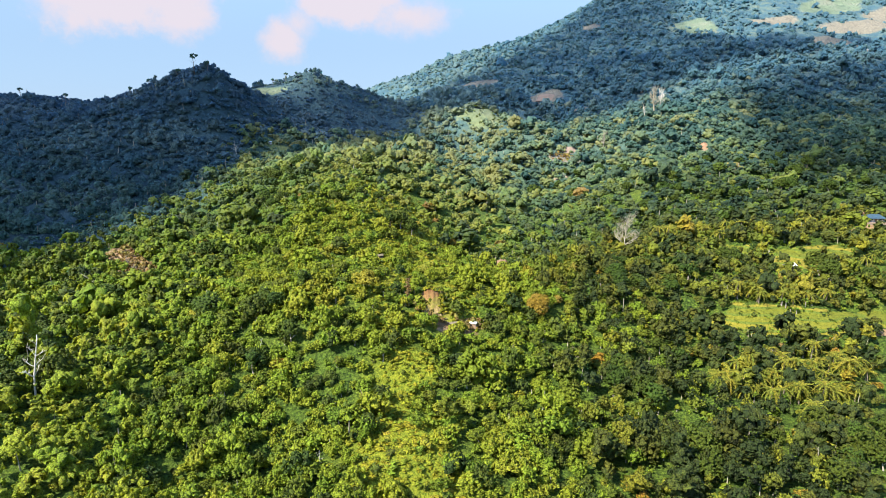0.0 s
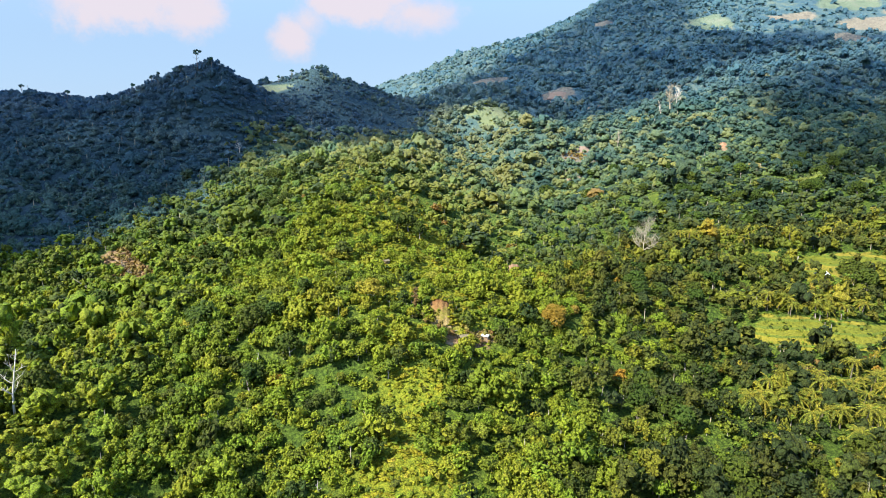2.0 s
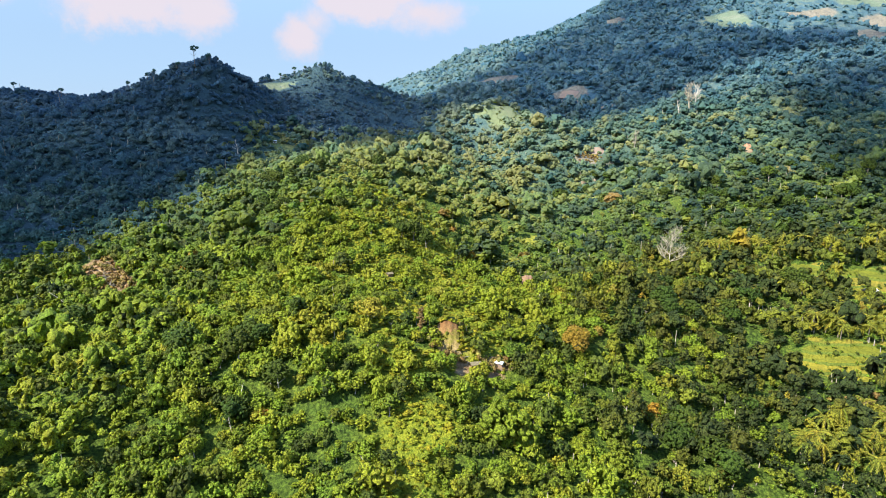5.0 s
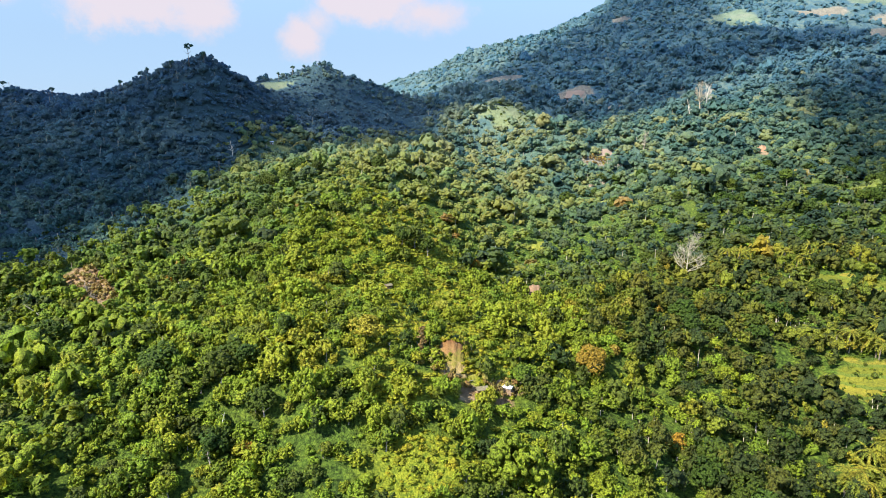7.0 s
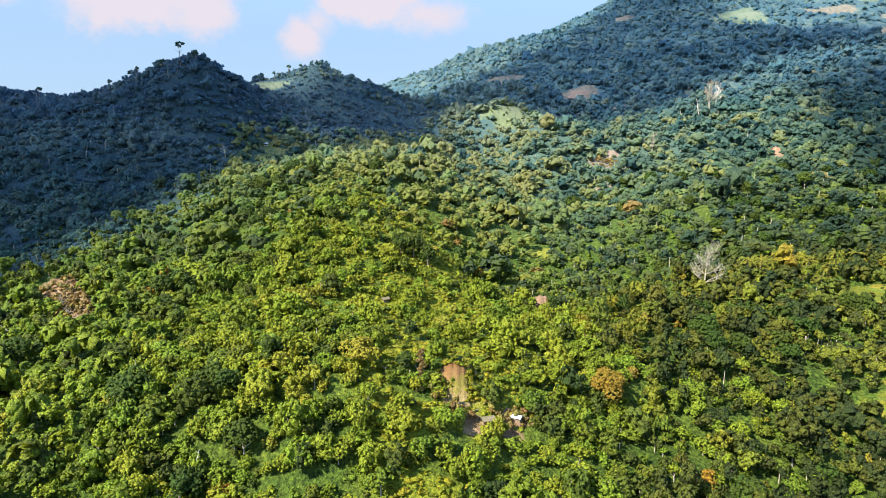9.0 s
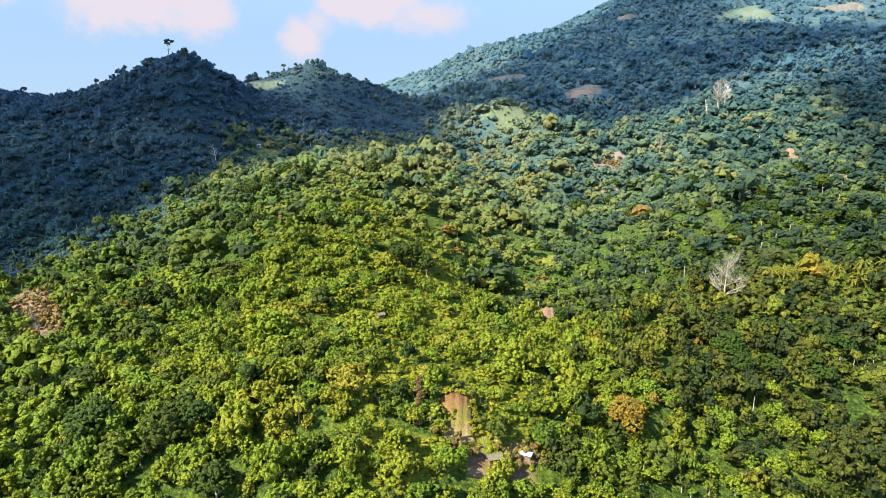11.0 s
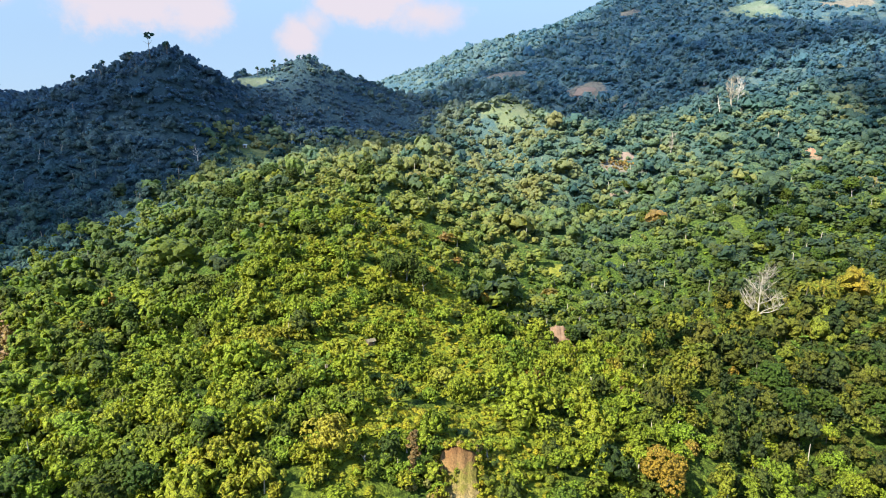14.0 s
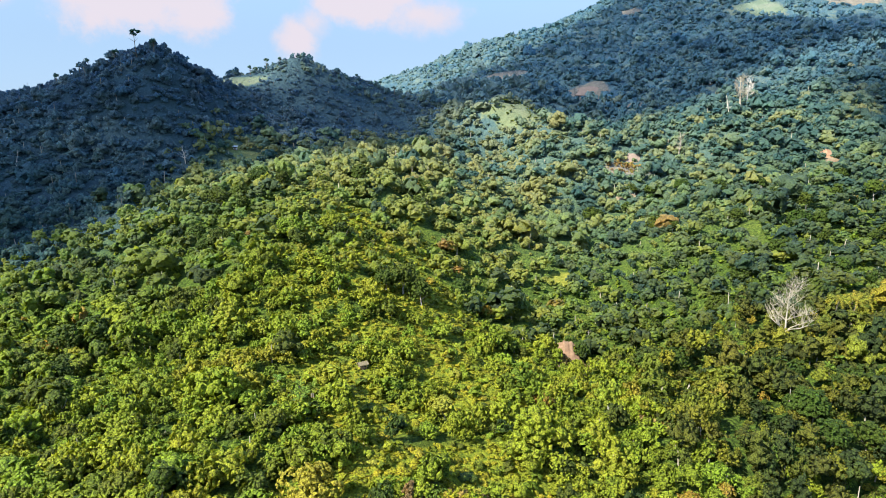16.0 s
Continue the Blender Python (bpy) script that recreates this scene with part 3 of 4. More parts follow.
        tints.append(np.repeat(tint[m], len(v), axis=0))
    return np.concatenate(verts), np.concatenate(tints)


def openness(x, y):
    f, g, b = masks(x, y)
    return np.maximum(np.maximum(f, g), b)


def tree_tint(x, y, r):
    """Lime and yellow-green on the spur and its west flank, darker and more mixed on the slope to the east."""
    east = smooth(15, 75, x - 0.05 * y) * (1 - 0.3 * smooth(330, 520, y))
    t = 0.605 + 0.08 * smooth(75, 45, np.abs(x + 15)) * smooth(225, 250, y) - 0.39 * east + 0.07 * smooth(-90, -40, x) * smooth(20, -10, x) * smooth(330, 370, y) - 0.17 * smooth(-45, -100, x) * smooth(235, 300, y) - 0.10 * east * smooth(270, 220, y) - 0.14 * smooth(30, 70, x) * smooth(245, 195, y) - 0.30 * smooth(0.35, 1.0, waves(x, y, 24, 77)) + (0.085 + 0.05 * east) * r.normal(size=len(x)) + 0.09 * waves(x, y, 50, 31)
    t = t - 0.12 * smooth(110, 200, x) * smooth(300, 380, y) + smooth(370, 460, y) * (0.10 + 0.16 * waves(x, y, 45, 61) + 0.10 * r.normal(size=len(x)))
    odd = r.uniform(size=len(x))
    t = np.where(odd < 0.07 + 0.08 * east, r.uniform(0.05, 0.25, len(x)), t)
    t = np.where((palm_ground(x, y) > 0.4) & (odd > 0.75), r.uniform(0.55, 0.82, len(x)), np.minimum(t, 0.72))
    t = np.where((east > 0.5) & (odd > 0.86) & (y < 420), r.uniform(0.36, 0.74, len(x)), t)
    return np.clip(np.where(odd > 0.994, r.uniform(0.82, 1.0, len(x)), t), 0.0, 1.0)


def seen_side(x, y, margin):
    return np.abs(x) < 0.74 * y + margin


# where coconut palms stand (east, north, half width, half depth, how many): the woods are thin there
PALMS = ((123, 190, 30, 14, 58), (146, 241, 24, 6, 18), (172, 320, 50, 8, 40), (112, 160, 18, 8, 4), (200, 262, 16, 10, 6))


def palm_ground(x, y):
    return np.max([patch(x, y, *p[:4]) for p in PALMS], axis=0)


R = np.random.RandomState(7)
# crown shapes: bushy ones of the spur, upright ones of the eastern slope; fewer and larger sprays farther off
BUSHY = [crown(R, 3.0, h, c, 74, 0.48, f, spiky=1.3) for h, c, f in ((2.2, 6, 0.6), (2.6, 8, 0.7), (1.9, 5, 0.5), (3.0, 6, 0.85), (2.4, 7, 0.6), (2.7, 6, 0.65), (1.8, 7, 0.45), (3.4, 6, 0.9))]
UPRIGHT = [crown(R, 2.5, h, c, 62, 0.45, f, spiky=1.3) for h, c, f in ((3.8, 5, 1.0), (4.5, 6, 1.1), (3.2, 5, 0.8), (5.2, 5, 0.9), (4.2, 6, 0.7), (3.6, 6, 1.2))]
MID = [crown(R, 3.0, h, c, 27, 0.76, f) for h, c, f in ((2.8, 4, 0.65), (3.4, 5, 0.8), (2.4, 4, 0.55), (4.2, 4, 1.0), (3.0, 5, 0.6))]
FAR = [crown(R, 3.6, h, c, 18, 1.0, f, spiky=0.7) for h, c, f in ((2.2, 5, 0.55), (2.6, 6, 0.6), (1.8, 5, 0.5), (3.0, 5, 0.75))]
HAZE = [crown(R, 4.6, h, 4, 10, 1.8, 0.45, False, spiky=0.4) for h in (0.6, 1.0, 1.4)]
TRUNK_SPOTS = []


def woodland(label, variants, x, y, r, low, high, material, open_limit=0.45, big=0.1, rise=1.0, sink=0.4):
    keep = (openness(x, y) < open_limit) | ((masks(x, y)[1] > 0.5) & (r.uniform(size=len(x)) < 0.10))
    keep &= (r.uniform(size=len(x)) > 0.97 * spur_grass(x, y)) & (r.uniform(size=len(x)) > 0.4 * palm_ground(x, y))
    x, y = x[keep], y[keep]
    n = len(x)
    s = low + (high - low) * r.uniform(size=n) ** 1.4
    s = s * np.where(r.uniform(size=n) < big, 1.5, 1.0)
    s = s * (1 + 0.32 * waves(x, y, 27, 78).clip(-1, 1.4)) * (1 - 0.4 * smooth(10, -40, x) * smooth(575, 620, y))
    tall = s * r.uniform(0.8, 1.35, n) * rise
    z = land(x, y) - sink
    if y.mean() < 560:
        TRUNK_SPOTS.append(np.c_[x, y, z, tall])
    v, t = plant_all(variants, x, y, z, s, tall, r.uniform(0, 6.28, n), np.c_[tree_tint(x, y, r), haze_depth(x, y)])
    return tagged(new("woodland", foliage_mesh("woodland", v, material, t)), label, "woodland", kind="stuff")


def build_woods():
    r = np.random.RandomState(3)
    x, y = jittered(-330, 330, 112, 335, 3.1, r)
    m = seen_side(x, y, 12) & ~((np.abs(x - 10) < 75) & (y < 246) & (y > 165) & (r.uniform(size=len(x)) < 0.30))
    x, y = x[m], y[m]
    close = np.abs(x - 5) < 95
    east = smooth(20, 60, x - 0.05 * y) > r.uniform(0.1, 0.9, len(x))
    thin = r.uniform(size=len(x)) < 0.76
    a, b, c = close & ~east, close & east & thin, ~close & thin
    woodland("dense sunlit tropical thicket and trees on the spur", BUSHY, x[a], y[a], r, 0.45, 1.1, LEAF)
    woodland("mixed upright trees in many greens on the slope", UPRIGHT, x[b], y[b], r, 0.5, 1.15, LEAF_EAST, big=0.2)
    for side, mat in ((c & (x < 0), LEAF), (c & (x > 0), LEAF_EAST)):
        woodland("sunlit tropical trees on the outer flanks", MID, x[side], y[side], r, 0.55, 1.2, mat)
    x, y = jittered(-120, 120, -50, 112, 5.0, r)
    woodland("tropical woodland on the lower slope", FAR, x, y, r, 0.8, 1.5, LEAF)
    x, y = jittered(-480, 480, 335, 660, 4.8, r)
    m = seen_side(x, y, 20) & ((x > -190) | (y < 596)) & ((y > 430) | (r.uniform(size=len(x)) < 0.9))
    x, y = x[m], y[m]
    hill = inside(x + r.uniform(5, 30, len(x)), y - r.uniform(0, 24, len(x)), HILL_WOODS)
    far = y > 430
    for label, chosen, mat in (("olive and green trees covering the upper slopes", ~hill, LEAF_SLOPE), ("dark trees of the shaded hill with haze blue in their leaves", hill, LEAF_HILL)):
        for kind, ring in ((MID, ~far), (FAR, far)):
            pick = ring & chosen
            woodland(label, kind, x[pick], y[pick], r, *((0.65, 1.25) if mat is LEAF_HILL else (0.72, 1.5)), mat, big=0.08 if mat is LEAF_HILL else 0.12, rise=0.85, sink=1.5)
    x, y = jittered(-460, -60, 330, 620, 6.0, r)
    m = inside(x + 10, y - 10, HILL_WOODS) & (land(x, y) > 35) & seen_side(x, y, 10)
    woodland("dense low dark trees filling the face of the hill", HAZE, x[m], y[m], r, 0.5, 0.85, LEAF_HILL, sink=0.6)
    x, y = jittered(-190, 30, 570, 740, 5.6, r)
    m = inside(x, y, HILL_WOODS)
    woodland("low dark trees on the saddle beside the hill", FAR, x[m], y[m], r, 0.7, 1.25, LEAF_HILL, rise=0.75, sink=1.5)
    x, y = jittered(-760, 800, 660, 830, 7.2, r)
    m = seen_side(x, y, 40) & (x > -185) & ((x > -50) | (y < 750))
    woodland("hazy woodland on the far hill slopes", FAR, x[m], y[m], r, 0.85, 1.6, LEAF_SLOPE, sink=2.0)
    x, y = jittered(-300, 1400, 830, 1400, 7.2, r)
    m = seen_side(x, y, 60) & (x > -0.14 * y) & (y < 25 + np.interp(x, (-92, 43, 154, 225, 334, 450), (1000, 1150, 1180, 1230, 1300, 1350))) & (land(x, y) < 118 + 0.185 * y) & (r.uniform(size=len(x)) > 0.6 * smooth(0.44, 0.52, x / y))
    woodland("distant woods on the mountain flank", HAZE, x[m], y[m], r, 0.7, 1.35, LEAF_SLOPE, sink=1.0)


build_woods()


def build_trunks():
    """The pale stems that show between the crowns."""
    r = np.random.RandomState(41)
    p = np.concatenate(TRUNK_SPOTS)
    p = p[r.uniform(size=len(p)) < np.where(p[:, 1] < 335, np.where(p[:, 0] > 30, 0.13, 0.06), 0.05)]
    n = len(p)
    top = p[:, 2] + 4.6 * p[:, 3] * r.uniform(0.8, 1.25, n) + 2.2 * (p[:, 1] > 335)
    lean = r.normal(size=(n, 2)) * 0.35
    w = 0.10 + 0.07 * r.uniform(size=n) + 0.09 * (p[:, 1] > 335)
    rings = []
    for ex, ey in ((1, 0), (0, 1), (-1, 0), (0, -1)):
        rings.append(np.c_[p[:, 0] + ex * w * 1.3, p[:, 1] + ey * w * 1.3, p[:, 2]])
    for ex, ey in ((1, 0), (0, 1), (-1, 0), (0, -1)):
        rings.append(np.c_[p[:, 0] + lean[:, 0] + ex * w * 0.6, p[:, 1] + lean[:, 1] + ey * w * 0.6, top])
    v = np.stack(rings, 1).reshape(-1, 3)
    f = np.array([(0, 1, 5, 4), (1, 2, 6, 5), (2, 3, 7, 6), (3, 0, 4, 7)])
    q = (f[None] + 8 * np.arange(n)[:, None, None]).reshape(-1, 4)
    tagged(new("tree_stems", mesh_from("tree_stems", v, q, BARK_STEM)), "pale slender stems standing among the woodland crowns", "tree stems", kind="stuff")


build_trunks()


def build_scrub():
    """Low growth: ferns and shrubs on the open spur, undergrowth between the trees, tufts on the terrace edges."""
    r = np.random.RandomState(9)
    bush = [crown(R, 1.0, 0.35, 3, 7, 0.42, 0.5, False) for _ in range(5)]
    mound = [crown(R, 1.1, 0.15, 3, 7, 0.52, 0.4, False, spiky=0.5) for _ in range(6)]

    def sow(name, label, x, y, low, high, flat, tint, material, shapes):
        s = r.uniform(low, high, len(x))
        v, t = plant_all(shapes, x, y, land(x, y), s, s * flat * r.uniform(0.6, 1.3, len(x)), r.uniform(0, 6.28, len(x)), np.clip(tint + 0.16 * r.normal(size=len(x)), 0, 1))
        tagged(new(name, foliage_mesh(name, v, material, t)), label, "scrub", kind="stuff")

    x, y = jittered(-130, 130, 112, 430, 1.6, r)
    f, g, b = masks(x, y)
    m = (spur_grass(x, y) > r.uniform(0.0, 0.9, len(x))) & (b < 0.3) & (f < 0.4) & seen_side(x, y, 12)
    sow("scrub", "lime green ferns and shrubs on the open spur", x[m], y[m], 0.7, 1.5, 0.6, 0.55, LEAF_SHRUB, mound)
    x, y = jittered(-60, 60, 112, 400, 5.6, r)
    m = (spur_grass(x, y) > 0.35) & (openness(x, y) < 0.3)
    sow("tall_scrub", "taller green shrubs standing in the open scrub", x[m], y[m], 1.2, 2.6, 0.9, 0.42, LEAF, bush)
    x, y = jittered(-220, 220, 112, 400, 5.4, r)
    m = (openness(x, y) < 0.4) & (spur_grass(x, y) < 0.5) & seen_side(x, y, 10)
    sow("undergrowth", "green undergrowth between the woodland trees", x[m], y[m], 1.0, 2.2, 0.9, 0.36, LEAF, bush)
    x, y = jittered(20, 110, 575, 650, 2.6, r)
    m = (masks(x, y)[1] > 0.3) & (waves(x, y, 9, 91) > 0.1)
    sow("heath_scrub", "low shrubs in strips on the grassy hillock", x[m], y[m], 0.8, 1.6, 0.8, 0.3, LEAF_SLOPE, bush)
    x, y = jittered(85, 205, 200, 295, 0.9, r)
    f = np.max([patch(x, y, *p) for p in FIELDS], axis=0)
    z = land(x, y - 0.5) - land(x, y + 0.5)
    m = (f > 0.5) & (z < -0.75) & (r.uniform(size=len(x)) < 0.5)
    far = (f > 0.7) & (r.uniform(size=len(x)) < 0.012)
    sow("field_shrubs", "dark green shrubs scattered over the terraced fields", x[far], y[far], 0.6, 1.5, 1.0, 0.15, LEAF, bush)
    sow("terrace_tufts", "green tufts along the terrace edges", x[m], y[m], 0.4, 0.95, 1.0, 0.3, LEAF, bush)


build_scrub()

# ---------------------------------------------------------------- single trees and plants
def part(name, verts, faces, material, parent, label="", shade=False):
    """One mesh object under a thing or a part, from vertices and faces of any kind."""
    me = bpy.data.meshes.new(name)
    me.from_pydata([tuple(map(float, v)) for v in verts], [], [tuple(map(int, f)) for f in faces])
    me.materials.append(material)
    if shade:
        me.polygons.foreach_set("use_smooth", np.full(len(me.polygons), True))
    ob = new(name, me)
    ob.parent = parent
    return tagged(ob, label)


def thing(name, label, category, group="", place=(0, 0, 0), turn=0.0):
    ob = new(name)
    ob.empty_display_size = 0.5
    ob.matrix_world = pose(*place, 0, 0, turn)
    return tagged(ob, label, category, group)


def tube(points, radii, sides=6):
    """A tapered round limb along the points, closed at its tip."""
    p = np.array(points, float)
    verts, faces = [], []
    for k in range(len(p)):
        d = unit(p[min(k + 1, len(p) - 1)] - p[max(k - 1, 0)])
        a = unit(np.cross(d, (0.31, 0.87, 0.2)))
        b = np.cross(d, a)
        for j in range(sides):
            w = 2 * math.pi * j / sides
            verts.append(p[k] + radii[k] * (math.cos(w) * a + math.sin(w) * b))
    for k in range(len(p) - 1):
        for j in range(sides):
            q = (j + 1) % sides
            faces.append((k * sides + j, k * sides + q, (k + 1) * sides + q, (k + 1) * sides + j))
    faces.append(tuple(range((len(p) - 1) * sides, len(p) * sides)))
    return verts, faces


def joined(pieces):
    verts, faces = [], []
    for v, f in pieces:
        o = len(verts)
        verts += list(v)
        faces += [tuple(i + o for i in q) for q in f]
    return verts, faces


def bent_limb(r, start, way, length, thick, bends=4, sway=0.25, rise=0.1):
    p, d, pts = np.array(start, float), unit(np.array(way, float)), []
    for k in range(bends + 1):
        pts.append(p.copy())
        d = unit(d + sway * r.normal(size=3) * (1, 1, 0.5) + (0, 0, rise))
        p = p + d * length / bends
    return pts, [thick * (1 - 0.8 * k / bends) for k in range(bends + 1)]


def at(x, y, sink=0.15):
    return float(x), float(y), float(land([x], [y])[0]) - sink


def broadleaf(r, radius, height, clumps, leaves, size, flat, material, label, name="broadleaf_tree", group="trees on the spur"):
    """A broadleaf tree: a forked trunk and a crown of leaf sprays in uneven clumps."""
    ob = thing(name, label, "tree", group)
    pts, rad = bent_limb(r, (0, 0, 0), (0, 0, 1), height * 0.9, 0.07 + radius * 0.055, 4, 0.12)
    pieces = [tube(pts, rad)]
    for k in range(4):
        a = r.uniform(0, 6.28)
        q, s = bent_limb(r, pts[2 + k % 2], (math.cos(a), math.sin(a), 0.8), radius * 0.8, rad[2] * 0.6, 3, 0.2)
        pieces.append(tube(q, s, 5))
    part("trunk", *joined(pieces), BARK_GREY, ob)
    v = crown(r, radius, height, clumps, leaves, size, flat)
    c = new("crown", foliage_mesh("crown", v, material, np.full(len(v), 0.4)))
    c.parent = ob
    return ob


def plant_copies(prototypes, spots, r, low=0.8, high=1.2, sink=0.15):
    """Copies of the prototypes at the spots; the prototypes themselves take the first ones."""
    x, y = np.array(spots, float).T
    z = land(x, y) - sink
    for k in range(len(x)):
        ob = prototypes[k % len(prototypes)]
        s = r.uniform(low, high)
        m = pose(x[k], y[k], z[k], 0, 0, r.uniform(0, 360))
        made = ob if k < len(prototypes) else copy_thing(ob, m)
        made.matrix_basis = m @ Matrix.Diagonal((s, s, s * r.uniform(0.9, 1.12), 1))


def zone_spots(zones, r):
    out = []
    for cx, cy, rx, ry, n in zones:
        a, d = r.uniform(0, 6.28, n), np.sqrt(r.uniform(0, 1, n))
        out.append(np.c_[cx + rx * d * np.cos(a), cy + ry * d * np.sin(a)])
    return np.concatenate(out)


def build_spur_trees():
    r = np.random.RandomState(17)
    kinds = ((3.0, 2.6, 7, 0.6, "low rounded"), (3.5, 3.2, 9, 0.7, "dense full-crowned"), (2.6, 3.2, 6, 0.8, "slender upright"), (4.1, 3.4, 10, 0.55, "broad spreading"),
             (3.2, 3.8, 8, 0.75, "tall domed"), (2.3, 2.0, 5, 0.7, "young bushy"), (3.7, 2.9, 9, 0.5, "flat-topped"), (2.9, 3.6, 7, 0.9, "narrow pointed"))
    made = [broadleaf(r, a, h, c, int(108 * (a / 3.2) ** 2), 0.48, f, LEAF_OBJECT, f"{w} broadleaf tree with sunlit green leaves on the spur") for a, h, c, f, w in kinds]
    x, y = jittered(-80, 90, 160, 250, 5.4, r)
    keep = (openness(x, y) < 0.35) & (r.uniform(size=len(x)) > 0.95 * spur_grass(x, y))
    x, y = x[keep], y[keep]
    pick = r.permutation(len(x))[:300]
    plant_copies(made, np.c_[x, y][pick], r, 0.55, 0.95)


build_spur_trees()


def build_coloured_trees():
    r = np.random.RandomState(23)
    for x, y, radius, height, mat, label in (
            (-23.5, 222, 4.6, 7.5, LEAF_YELLOW, "large tree with a bright yellow-green flowering crown"),
            (42.5, 231, 5.6, 8.2, LEAF_ORANGE, "broad tree with rusty orange leaves at the ravine"),
            (-121, 309, 2.6, 4.0, LEAF_ORANGE, "small tree with orange leaves on the flank"),
            (-49.8, 192, 2.2, 2.6, LEAF_ORANGE, "low bush with rust-brown leaves"),
            (-108, 299, 2.8, 4.0, LEAF_YELLOW, "small tree with ochre-yellow leaves"),
            (14, 352, 3.0, 5.0, LEAF_ORANGE, "tree with orange-red leaves on the slope"),
            (-2, 262, 3.4, 4.5, LEAF_YELLOW, "broad tree with lime-yellow leaves"),
            (12, 170, 2.6, 3.5, LEAF_YELLOW, "small tree with yellow leaves on the spur"),
            (60, 205, 2.8, 4.0, LEAF_ORANGE, "small tree with ochre-orange leaves"),
            (-85, 215, 2.6, 3.6, LEAF_YELLOW, "small tree with yellowing leaves"),
            (-56, 352, 5.2, 8.0, LEAF_OBJECT, "large old tree with a heavy dark green crown"),
            (-44, 362, 4.6, 7.0, LEAF_OBJECT, "large old tree with a heavy dark green crown")):
        ob = broadleaf(r, radius, height * 0.7, 10, int(170 * (radius / 3.2) ** 2), 0.40, 0.7, mat, label, "leafy_tree", "")
        ob.matrix_world = pose(*at(x, y), 0, 0, r.uniform(0, 360))


build_coloured_trees()


def build_dark_trees():
    """Big old trees with heavy dark crowns, on the slope to the east and on the west flank; the west valley groves
    stand in for shade.
    """
    r = np.random.RandomState(53)
    made = [broadleaf(r, a, h, c, int(105 * (a / 3.2) ** 2), 0.52, f, LEAF_DARK, f"{w} old tree with a heavy dark green crown", "old_tree", "dark old trees") for a, h, c, f, w in
            ((5.2, 4.8, 12, 0.7, "broad"), (4.4, 5.4, 10, 0.9, "tall"), (4.0, 3.6, 9, 0.6, "spreading"), (3.4, 4.6, 8, 1.0, "slender"))]
    plant_copies(made, zone_spots(((95, 150, 26, 16, 9), (122, 152, 18, 12, 11), (75, 200, 16, 22, 9), (146, 279, 16, 3, 6), (100, 270, 26, 26, 14), (185, 250, 18, 22, 8), (150, 360, 60, 30, 14), (190, 430, 80, 30, 16), (110, 470, 50, 40, 10), (260, 400, 40, 50, 12),
                                   (-112, 300, 14, 22, 9), (-95, 250, 16, 20, 7), (-150, 218, 15, 14, 24), (-126, 178, 12, 8, 6), (-140, 248, 12, 14, 14), (-60, 215, 26, 26, 8), (-20, 350, 40, 26, 8), (-90, 400, 30, 40, 14), (-50, 440, 40, 30, 8), (60, 330, 24, 30, 9)), r), r, 0.7, 1.15)


build_dark_trees()


def frond(r, length, droop, width):
    """An arching palm frond: a rib with leaflets hanging to both sides."""
    n = 9
    t = np.linspace(0, 1, n + 1)
    rib = np.c_[length * t * (1 - 0.18 * t * t), 0 * t, length * (0.42 * t - droop * t * t)]
    verts, faces = [], []
    for k in range(n + 1):
        w = 0.05 * (1 - 0.8 * t[k])
        verts += [rib[k] + (0, w, 0.02), rib[k] + (0, -w, 0.02)]
    for k in range(n):
        faces.append((2 * k, 2 * k + 2, 2 * k + 3, 2 * k + 1))
    for k in range(1, n + 1):
        for side in (1, -1):
            w = width * (1 - 0.75 * abs(t[k] - 0.35)) * r.uniform(0.7, 1.15)
            o = len(verts)
            a, d = rib[k - 1], rib[k] - rib[k - 1]
            verts += [a, a + d * 0.95, a + d * 1.9 + (0, side * w, -0.6 * w), a + d * 1.35 + (0, side * w * 0.9, -0.56 * w)]
            faces.append((o, o + 1, o + 2, o + 3))
    return verts, faces


def coconut_palm(r, height, label):
    ob = thing("coconut_palm", label, "palm", "coconut palms on the slope")
    lean = r.uniform(-0.12, 0.12, 2)
    t = np.linspace(0, 1, 7)
    pts = np.c_[lean[0] * height * t * t, lean[1] * height * t * t, height * t]
    part("trunk", *tube(pts, 0.20 - 0.09 * t, 7), BARK, ob, shade=True)
    top = pts[-1]
    for k in range(13):
        v, f = frond(r, r.uniform(3.3, 4.5), r.uniform(0.3, 1.25), 0.58)
        p = part("frond", v, f, LEAF_PALM, ob)
        p.matrix_basis = Matrix.Translation(top) @ Euler((0, r.uniform(-0.5, 0.15), 2.4 * k)).to_matrix().to_4x4()
    return ob


def banana_plant(r, label):
    ob = thing("banana_plant", label, "banana plant", "banana plants among the trees")
    part("stem", *tube(((0, 0, 0), (0.05, 0, 1.2), (0.0, 0.05, 2.4)), (0.17, 0.14, 0.09), 7), BARK_GREY, ob, shade=True)
    for k in range(8):
        n, length, wide, droop = 6, r.uniform(1.7, 2.5), r.uniform(0.34, 0.46), r.uniform(0.25, 0.9)
        t = np.linspace(0, 1, n + 1)
        rib = np.c_[length * t * (1 - 0.2 * t * t), 0 * t, length * (0.75 * t - droop * t * t)]
        w = wide * np.sin(np.pi * np.clip(t * 0.93 + 0.05, 0, 1)) ** 0.6
        verts, faces = [], []
        for q in range(n + 1):
            verts += [rib[q] + (0, w[q], -0.25 * w[q]), rib[q], rib[q] + (0, -w[q], -0.25 * w[q])]
        for q in range(n):
            faces += [(3 * q, 3 * q + 3, 3 * q + 4, 3 * q + 1), (3 * q + 1, 3 * q + 4, 3 * q + 5, 3 * q + 2)]
        p = part("leaf", verts, faces, LEAF_BANANA, ob)
